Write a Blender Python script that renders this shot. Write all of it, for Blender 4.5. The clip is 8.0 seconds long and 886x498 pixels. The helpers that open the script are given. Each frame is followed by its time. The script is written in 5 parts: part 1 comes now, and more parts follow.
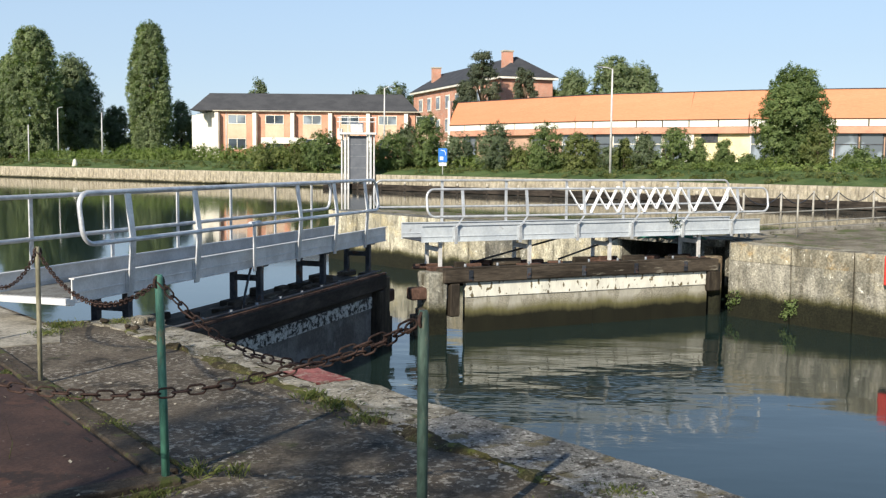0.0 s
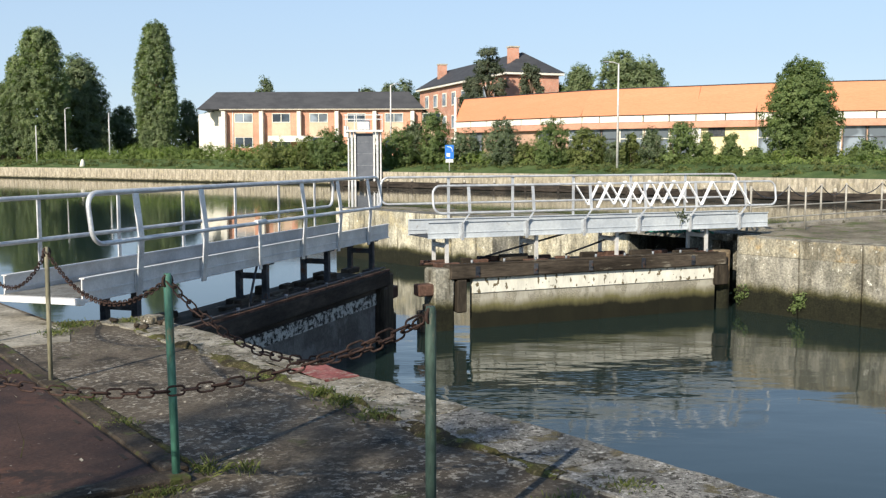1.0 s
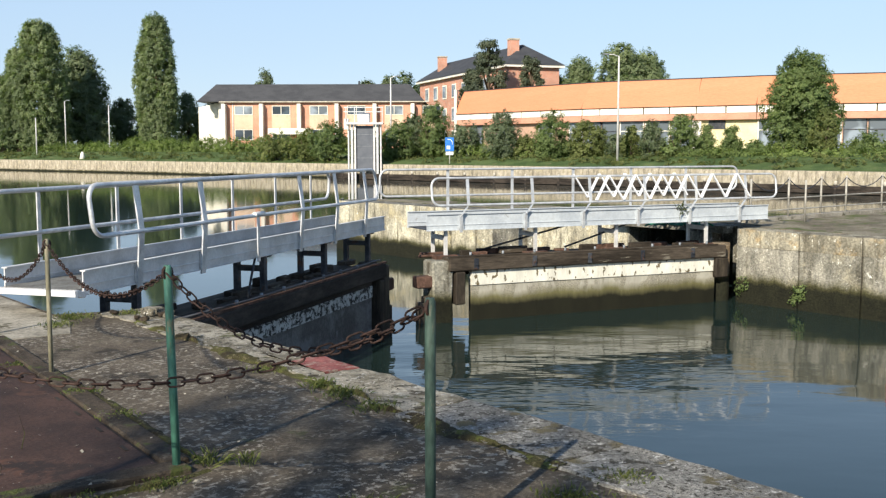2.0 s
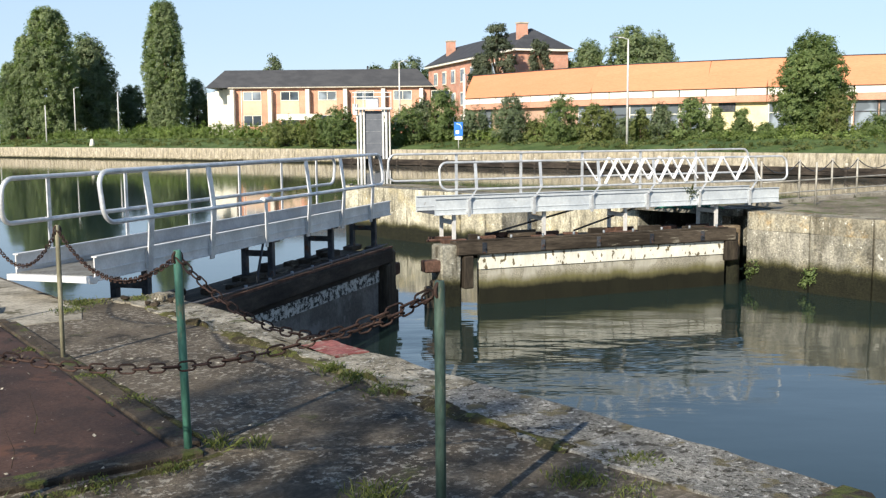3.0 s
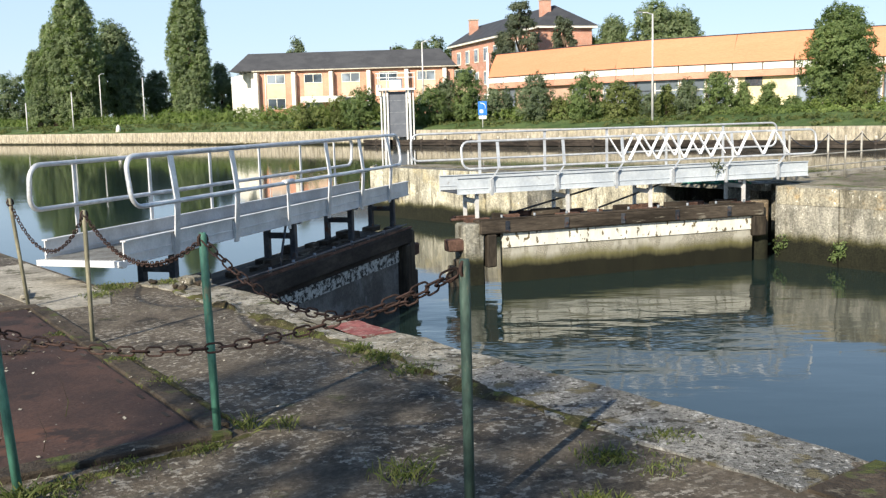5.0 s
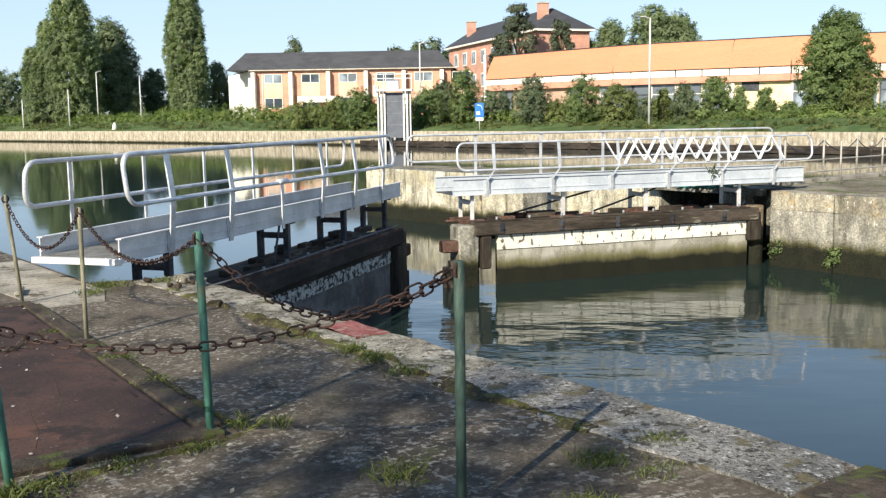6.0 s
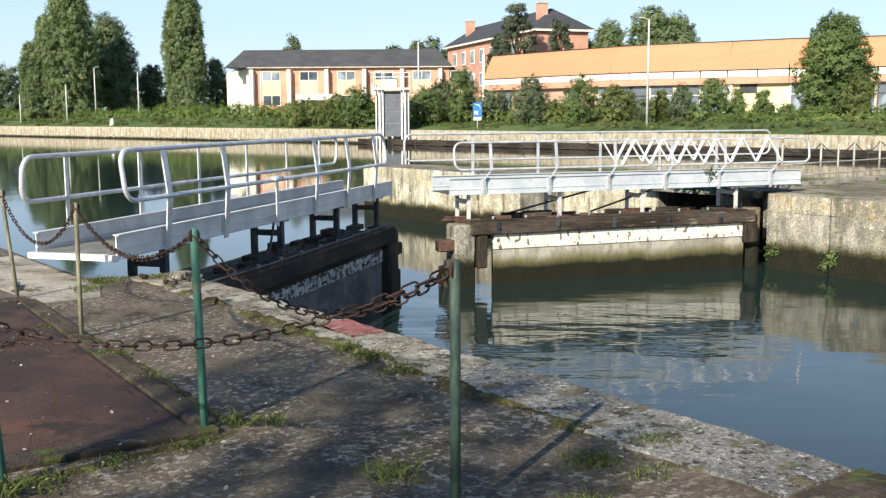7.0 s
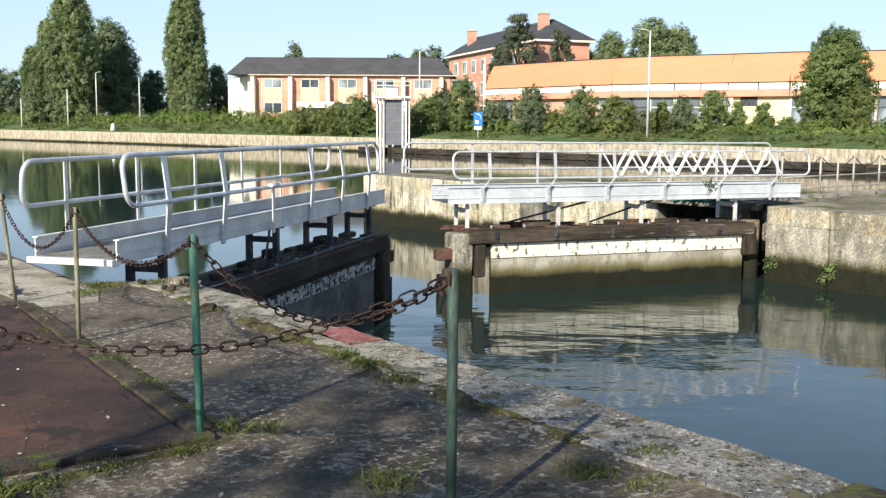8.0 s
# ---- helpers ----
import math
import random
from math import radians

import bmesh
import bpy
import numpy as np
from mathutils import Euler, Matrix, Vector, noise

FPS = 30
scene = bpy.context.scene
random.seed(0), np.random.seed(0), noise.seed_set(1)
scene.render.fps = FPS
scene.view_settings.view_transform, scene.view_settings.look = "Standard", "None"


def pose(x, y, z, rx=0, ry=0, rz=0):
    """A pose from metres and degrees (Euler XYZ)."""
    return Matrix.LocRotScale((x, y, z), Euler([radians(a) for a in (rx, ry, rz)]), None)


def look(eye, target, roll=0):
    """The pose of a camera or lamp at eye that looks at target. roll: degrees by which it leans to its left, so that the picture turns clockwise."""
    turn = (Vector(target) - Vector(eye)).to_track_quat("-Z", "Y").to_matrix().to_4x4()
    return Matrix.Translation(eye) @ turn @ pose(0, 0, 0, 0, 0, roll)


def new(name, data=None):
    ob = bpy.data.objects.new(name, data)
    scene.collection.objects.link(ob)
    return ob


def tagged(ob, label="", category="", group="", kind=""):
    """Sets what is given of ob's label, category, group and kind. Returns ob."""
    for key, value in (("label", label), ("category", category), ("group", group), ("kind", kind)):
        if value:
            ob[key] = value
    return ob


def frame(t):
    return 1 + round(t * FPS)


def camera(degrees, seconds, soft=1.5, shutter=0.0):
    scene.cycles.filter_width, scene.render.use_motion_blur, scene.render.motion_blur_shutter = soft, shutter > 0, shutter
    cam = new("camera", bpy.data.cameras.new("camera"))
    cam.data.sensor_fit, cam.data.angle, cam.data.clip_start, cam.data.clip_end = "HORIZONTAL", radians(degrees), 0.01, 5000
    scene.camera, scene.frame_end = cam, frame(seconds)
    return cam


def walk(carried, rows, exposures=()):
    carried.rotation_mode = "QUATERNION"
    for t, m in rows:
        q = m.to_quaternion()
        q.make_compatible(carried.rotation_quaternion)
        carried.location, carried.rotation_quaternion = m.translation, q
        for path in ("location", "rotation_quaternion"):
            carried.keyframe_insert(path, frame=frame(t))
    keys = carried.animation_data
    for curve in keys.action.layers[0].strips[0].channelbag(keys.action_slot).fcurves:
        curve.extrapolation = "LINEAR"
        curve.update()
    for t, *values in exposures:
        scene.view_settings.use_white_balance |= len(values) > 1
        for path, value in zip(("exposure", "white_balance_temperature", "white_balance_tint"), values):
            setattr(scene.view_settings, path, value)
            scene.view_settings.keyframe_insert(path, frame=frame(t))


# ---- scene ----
cam = camera(47.1, 8.0, soft=1.3)
PATH = [
    (0, (-0.008, -0.002, 1.553), (84.93, -0.52, -40.08)),
    (0.5, (-0.011, -0.006, 1.553), (84.87, -0.37, -39.81)),
    (1, (-0.014, -0.016, 1.552), (84.74, 0.07, -39.70)),
    (1.5, (-0.016, -0.021, 1.551), (84.63, 0.12, -39.69)),
    (3, (-0.014, -0.022, 1.541), (83.48, 0.43, -39.19)),
    (3.5, (-0.003, -0.012, 1.535), (83.19, 1.09, -38.47)),
    (4, (0.002, -0.005, 1.532), (82.70, 1.48, -38.07)),
    (4.5, (0.003, -0.006, 1.532), (82.39, 1.64, -37.85)),
    (6, (0.000, -0.017, 1.532), (82.46, 0.82, -38.02)),
    (6.5, (0.001, -0.017, 1.532), (82.31, 0.57, -38.19)),
    (7, (0.003, -0.016, 1.532), (82.41, 0.24, -38.13)),
    (7.5, (0.004, -0.017, 1.532), (82.71, -0.32, -38.17)),
    (8, (0.005, -0.018, 1.532), (82.91, -0.44, -38.09)),
]
walk(cam, [(t, pose(*eye, *turn)) for t, eye, turn in PATH],
     [(0, 0.60), (1.5, 0.64), (3.0, 0.77), (4.5, 0.84), (6.0, 0.87), (8.0, 0.9)])

# ---- light ----
SUN_EL, SUN_AZ = 30.0, 246.0
world = bpy.data.worlds.new("sky")
scene.world = world
world.use_nodes = True
wn = world.node_tree.nodes
sky = wn.new("ShaderNodeTexSky")
sky.sky_type, sky.sun_disc = "NISHITA", False
sky.sun_elevation, sky.sun_rotation = radians(SUN_EL), radians(SUN_AZ)
sky.air_density, sky.dust_density, sky.ozone_density = 1.0, 0.15, 3.4
haze = wn.new("ShaderNodeMix")
haze.data_type = "RGBA"
lift = wn.new("ShaderNodeTexCoord")
rise = wn.new("ShaderNodeSeparateXYZ")
thin = wn.new("ShaderNodeMapRange")
for slot, v in ((1, 0.10), (2, 0.42), (3, 0.74), (4, 0.14)):
    thin.inputs[slot].default_value = v
world.node_tree.links.new(lift.outputs["Generated"], rise.inputs[0])
world.node_tree.links.new(rise.outputs[2], thin.inputs[0])
world.node_tree.links.new(thin.outputs[0], haze.inputs[0])
haze.inputs[7].default_value = (3.65, 4.7, 6.1, 1)
world.node_tree.links.new(sky.outputs[0], haze.inputs[6])
world.node_tree.links.new(haze.outputs[2], wn["Background"].inputs[0])
wn["Background"].inputs[1].default_value = 0.095
sun = new("sun", bpy.data.lights.new("sun", "SUN"))
sun.data.energy, sun.data.angle, sun.data.color = 4.6, radians(0.6), (1.0, 0.91, 0.76)
sun.matrix_basis = look((-91 * 0.9, -41 * 0.9, 100 * math.tan(radians(SUN_EL)) * 0.9), (0, 0, 0))

WATER = -1.4


# ---- materials ----
def shader(name):
    m = bpy.data.materials.new(name)
    m.use_nodes = True
    nt = m.node_tree
    return m, nt, nt.nodes["Principled BSDF"]


def link(nt, a, b):
    nt.links.new(a, b)


def noise_tex(nt, scale, detail=5.0, rough=0.6, stretch=(1, 1, 1), vec=None):
    tc = nt.nodes.new("ShaderNodeTexCoord")
    mp = nt.nodes.new("ShaderNodeMapping")
    mp.inputs["Scale"].default_value = stretch
    link(nt, vec or tc.outputs["Object"], mp.inputs[0])
    n = nt.nodes.new("ShaderNodeTexNoise")
    n.inputs["Scale"].default_value, n.inputs["Detail"].default_value = scale, detail
    n.inputs["Roughness"].default_value = rough
    link(nt, mp.outputs[0], n.inputs["Vector"])
    mr = nt.nodes.new("ShaderNodeMapRange")
    mr.inputs[1].default_value, mr.inputs[2].default_value = 0.27, 0.73
    link(nt, n.outputs["Fac"], mr.inputs[0])
    return mr.outputs[0]


def ramp(nt, fac, stops):
    r = nt.nodes.new("ShaderNodeValToRGB")
    e = r.color_ramp.elements
    while len(e) < len(stops):
        e.new(0.5)
    for el, (p, c) in zip(e, stops):
        el.position = p
        el.color = (*c, 1) if len(c) == 3 else c
    link(nt, fac, r.inputs[0])
    return r.outputs[0]


def mix(nt, fac, a, b, kind="MIX"):
    n = nt.nodes.new("ShaderNodeMix")
    n.data_type, n.blend_type = "RGBA", kind
    for sock, v in ((n.inputs[0], fac), (n.inputs[6], a), (n.inputs[7], b)):
        if hasattr(v, "is_linked"):
            link(nt, v, sock)
        elif isinstance(v, (int, float)):
            sock.default_value = v
        else:
            sock.default_value = (*v, 1)
    return n.outputs[2]


def bump(nt, bsdf, height, strength, dist=0.01):
    b = nt.nodes.new("ShaderNodeBump")
    b.inputs["Strength"].default_value, b.inputs["Distance"].default_value = strength, dist
    link(nt, height, b.inputs["Height"])
    link(nt, b.outputs[0], bsdf.inputs["Normal"])


def height_band(nt, z0, z1, wobble=0.25, scale=2.0):
    """1 below z0, 0 above z1, with an uneven edge (tide line)."""
    g = nt.nodes.new("ShaderNodeNewGeometry")
    s = nt.nodes.new("ShaderNodeSeparateXYZ")
    link(nt, g.outputs["Position"], s.inputs[0])
    n = noise_tex(nt, scale, 6, 0.65, (1, 1, 0.35))
    a = nt.nodes.new("ShaderNodeMath")
    a.operation = "MULTIPLY_ADD"
    link(nt, n, a.inputs[0])
    a.inputs[1].default_value = -wobble * 2
    link(nt, s.outputs[2], a.inputs[2])
    m = nt.nodes.new("ShaderNodeMapRange")
    m.inputs[1].default_value, m.inputs[2].default_value = z0 - wobble, z1 - wobble
    m.inputs[3].default_value, m.inputs[4].default_value = 1.0, 0.0
    link(nt, a.outputs[0], m.inputs[0])
    return m.outputs[0]


def surface(name, a, b, coarse=1.2, fine=30.0, rough=0.8, metal=0.0, relief=0.3, dist=0.004, spots=None, stretch=(1, 1, 1), vary=0.0, grain=0.45):
    """Two-scale mottled surface: colours a to b, fine grain, relief, and optional spots (colour, scale, threshold)."""
    m, nt, p = shader(name)
    c = noise_tex(nt, coarse, 6, 0.6, stretch)
    f = noise_tex(nt, fine, 4, 0.7, stretch)
    col = ramp(nt, c, [(0.32, a), (0.68, b)])
    col = mix(nt, grain, col, ramp(nt, f, [(0.25, (0.45, 0.45, 0.45)), (0.75, (1.45, 1.45, 1.45))]), "MULTIPLY")
    for colour, scale, cut in spots or ():
        s = noise_tex(nt, scale, 5, 0.65, stretch)
        cut = 0.5 + (cut - 0.5) * 1.45
        col = mix(nt, ramp(nt, s, [(cut, (0, 0, 0)), (cut + 0.12, (1, 1, 1))]), col, colour)
    if vary:
        oi = nt.nodes.new("ShaderNodeObjectInfo")
        v = ramp(nt, oi.outputs["Random"], [(0, (1 - vary,) * 3), (1, (1 + vary,) * 3)])
        col = mix(nt, 1.0, col, v, "MULTIPLY")
    link(nt, col, p.inputs["Base Color"])
    p.inputs["Roughness"].default_value, p.inputs["Metallic"].default_value = rough, metal
    p.inputs["Specular IOR Level"].default_value = 0.2 if rough > 0.7 else 0.45
    bump(nt, p, f, relief, dist)
    return m


def wet_concrete(name, a, b, top=(0.4, 0.36, 0.27), streaks=0.92, wet=0.4):
    """Lock wall concrete: streaked, lichen near the top, black-green algae near the water."""
    m, nt, p = shader(name)
    c = noise_tex(nt, 0.9, 7, 0.65)
    streak = noise_tex(nt, 3.0, 6, 0.65, (1, 1, 0.12))
    f = noise_tex(nt, 26, 5, 0.7)
    col = ramp(nt, c, [(0.36, a), (0.66, b)])
    col = mix(nt, ramp(nt, streak, [(0.5, (0, 0, 0)), (0.74, (streaks,) * 3)]), col, (0.075, 0.065, 0.045))
    warm = noise_tex(nt, 1.7, 6, 0.7)
    col = mix(nt, ramp(nt, warm, [(0.58, (0, 0, 0)), (0.8, (0.7, 0.7, 0.7))]), col, top)
    white = noise_tex(nt, 9, 5, 0.75)
    col = mix(nt, ramp(nt, white, [(0.76, (0, 0, 0)), (0.80, (0.9, 0.9, 0.9))]), col, (0.66, 0.64, 0.58))
    col = mix(nt, height_band(nt, WATER + wet, WATER + wet + 0.16, 0.1), col, (0.075, 0.07, 0.03))
    col = mix(nt, height_band(nt, WATER + wet - 0.06, WATER + wet + 0.06, 0.08), col, (0.013, 0.0135, 0.007))
    col = mix(nt, 0.65, col, ramp(nt, f, [(0.25, (0.45, 0.45, 0.45)), (0.75, (1.5, 1.5, 1.5))]), "MULTIPLY")
    col = mix(nt, 0.5, col, ramp(nt, noise_tex(nt, 5, 5, 0.7, (1, 1, 0.4)), [(0.2, (0.4, 0.42, 0.4)), (0.8, (1.5, 1.5, 1.4))]), "MULTIPLY")
    link(nt, col, p.inputs["Base Color"])
    p.inputs["Roughness"].default_value = 0.9
    p.inputs["Specular IOR Level"].default_value = 0.25
    bump(nt, p, mix(nt, 0.5, c, f), 0.6, 0.03)
    return m


def brickwork(name, a, b, mortar, bw=0.22, bh=0.075):
    m, nt, p = shader(name)
    tc = nt.nodes.new("ShaderNodeTexCoord")
    br = nt.nodes.new("ShaderNodeTexBrick")
    link(nt, tc.outputs["UV"], br.inputs["Vector"])
    br.inputs["Color1"].default_value, br.inputs["Color2"].default_value = (*a, 1), (*b, 1)
    br.inputs["Mortar"].default_value = (*mortar, 1)
    br.inputs["Scale"].default_value = 1.0
    br.inputs["Brick Width"].default_value, br.inputs["Row Height"].default_value = bw, bh
    br.inputs["Mortar Size"].default_value = 0.012
    n = noise_tex(nt, 0.5, 5, 0.6)
    col = mix(nt, 0.5, br.outputs[0], ramp(nt, n, [(0.3, (0.75, 0.75, 0.75)), (0.7, (1.2, 1.2, 1.2))]), "MULTIPLY")
    link(nt, col, p.inputs["Base Color"])
    p.inputs["Roughness"].default_value = 0.85
    return m


def leafy(name, a, b, trans=0.25):
    m, nt, p = shader(name)
    g = nt.nodes.new("ShaderNodeNewGeometry")
    n = noise_tex(nt, 0.35, 4, 0.6)
    col = ramp(nt, g.outputs["Random Per Island"], [(0.0, a), (1.0, b)])
    col = mix(nt, 0.6, col, ramp(nt, n, [(0.3, (0.6, 0.65, 0.6)), (0.7, (1.35, 1.3, 1.2))]), "MULTIPLY")
    link(nt, col, p.inputs["Base Color"])
    p.inputs["Roughness"].default_value = 0.55
    p.inputs["Specular IOR Level"].default_value = 0.25
    t = nt.nodes.new("ShaderNodeBsdfTranslucent")
    link(nt, mix(nt, 1.0, col, (1.1, 1.4, 0.5), "MULTIPLY"), t.inputs[0])
    ms = nt.nodes.new("ShaderNodeMixShader")
    ms.inputs[0].default_value = trans
    link(nt, p.outputs[0], ms.inputs[1])
    link(nt, t.outputs[0], ms.inputs[2])
    link(nt, ms.outputs[0], nt.nodes["Material Output"].inputs[0])
    return m


def peeling(name, paint, bare, cut, scale=7.0, algae=True, stretch=(1, 1, 0.55), octaves=3, edge=0.05):
    """Flaking paint over dark boards."""
    m, nt, p = shader(name)
    n = noise_tex(nt, scale, octaves, 0.5 + 0.05 * (octaves - 3), stretch)
    f = noise_tex(nt, 40, 4, 0.7)
    base = mix(nt, 1.0, ramp(nt, f, [(0.2, (0.6, 0.6, 0.6)), (0.8, (1.3, 1.3, 1.3))]), bare, "MULTIPLY")
    col = mix(nt, ramp(nt, n, [(cut, (1, 1, 1)), (cut + edge, (0, 0, 0))]), base, paint)
    if algae:
        col = mix(nt, height_band(nt, WATER + 0.36, WATER + 0.5, 0.07), col, (0.13, 0.12, 0.055))
        col = mix(nt, height_band(nt, WATER + 0.25, WATER + 0.36, 0.06), col, (0.012, 0.012, 0.006))
    col = mix(nt, 0.4, col, ramp(nt, noise_tex(nt, 4, 6, 0.7, (1, 1, 0.3)), [(0.2, (0.45, 0.45, 0.42)), (0.8, (1.35, 1.35, 1.3))]), "MULTIPLY")
    link(nt, col, p.inputs["Base Color"])
    p.inputs["Roughness"].default_value = 0.8
    p.inputs["Specular IOR Level"].default_value = 0.25
    bump(nt, p, n, 0.3, 0.004)
    return m


def water_surface():
    """Murky canal water: short swell in front of the gates, calm upstream and by the near wall."""
    m, nt, p = shader("water")
    p.inputs["Base Color"].default_value = (0.014, 0.026, 0.023, 1)
    p.inputs["Roughness"].default_value = 0.055
    p.inputs["IOR"].default_value = 1.36
    tc = nt.nodes.new("ShaderNodeTexCoord")
    turned = nt.nodes.new("ShaderNodeMapping")
    turned.inputs["Rotation"].default_value = (0, 0, radians(40))
    link(nt, tc.outputs["Object"], turned.inputs[0])
    a = noise_tex(nt, 0.6, 2, 0.42, (0.7, 1.15, 1), turned.outputs[0])
    b = noise_tex(nt, 3.2, 2, 0.5, (0.6, 1.5, 1), turned.outputs[0])
    h = mix(nt, 0.1, a, b)
    g = nt.nodes.new("ShaderNodeNewGeometry")
    xyz = nt.nodes.new("ShaderNodeSeparateXYZ")
    link(nt, g.outputs["Position"], xyz.inputs[0])
    along = nt.nodes.new("ShaderNodeMapRange")
    along.inputs[1].default_value, along.inputs[2].default_value = 0.0, 20.0
    link(nt, xyz.outputs[1], along.inputs[0])
    swell = ramp(nt, along.outputs[0], [(0.15, (0.08,) * 3), (0.31, (0.2,) * 3), (0.42, (1,) * 3), (0.56, (0.9,) * 3), (0.70, (0.06,) * 3)])
    across = nt.nodes.new("ShaderNodeMapRange")
    for slot, v in ((1, 12.0), (2, 13.6), (3, 1.0), (4, 0.25)):
        across.inputs[slot].default_value = v
    link(nt, xyz.outputs[0], across.inputs[0])
    swell = mix(nt, 1.0, swell, ramp(nt, across.outputs[0], [(0, (0, 0, 0)), (1, (1, 1, 1))]), "MULTIPLY")
    h = mix(nt, 1.0, h, swell, "MULTIPLY")
    bump(nt, p, h, 0.42, 0.08)
    return m


def glass_pane(name, tint=(0.03, 0.04, 0.05)):
    m, nt, p = shader(name)
    n = noise_tex(nt, 0.4, 2, 0.5)
    link(nt, ramp(nt, n, [(0.4, tint), (0.6, tuple(2.2 * v for v in tint))]), p.inputs["Base Color"])
    p.inputs["Roughness"].default_value = 0.06
    return m


def paving_surface():
    """Dark mossy paving with pale lichen flakes in patches."""
    m, nt, p = shader("paving")
    c, f = noise_tex(nt, 0.9, 6, 0.6), noise_tex(nt, 34, 5, 0.75)
    col = ramp(nt, c, [(0.3, (0.050, 0.040, 0.028)), (0.7, (0.105, 0.084, 0.060))])
    col = mix(nt, ramp(nt, noise_tex(nt, 4.0, 6, 0.7), [(0.45, (0, 0, 0)), (0.75, (0.8, 0.8, 0.8))]), col, (0.145, 0.12, 0.088))
    flakes = ramp(nt, noise_tex(nt, 17, 4, 0.7), [(0.57, (0, 0, 0)), (0.67, (0.85, 0.85, 0.85))])
    patch = ramp(nt, noise_tex(nt, 1.5, 4, 0.65), [(0.3, (0.05, 0.05, 0.05)), (0.62, (1, 1, 1))])
    col = mix(nt, mix(nt, 1.0, flakes, patch, "MULTIPLY"), col, (0.28, 0.255, 0.21))
    col = mix(nt, ramp(nt, noise_tex(nt, 1.9, 5, 0.7), [(0.66, (0, 0, 0)), (0.8, (0.8, 0.8, 0.8))]), col, (0.022, 0.018, 0.013))
    col = mix(nt, ramp(nt, noise_tex(nt, 2.7, 6, 0.7), [(0.72, (0, 0, 0)), (0.84, (0.7, 0.7, 0.7))]), col, (0.05, 0.055, 0.017))
    col = mix(nt, 0.55, col, ramp(nt, f, [(0.25, (0.4, 0.4, 0.4)), (0.75, (1.5, 1.5, 1.5))]), "MULTIPLY")
    link(nt, col, p.inputs["Base Color"])
    p.inputs["Roughness"].default_value = 0.92
    p.inputs["Specular IOR Level"].default_value = 0.3
    bump(nt, p, mix(nt, 0.5, f, c), 0.9, 0.014)
    return m


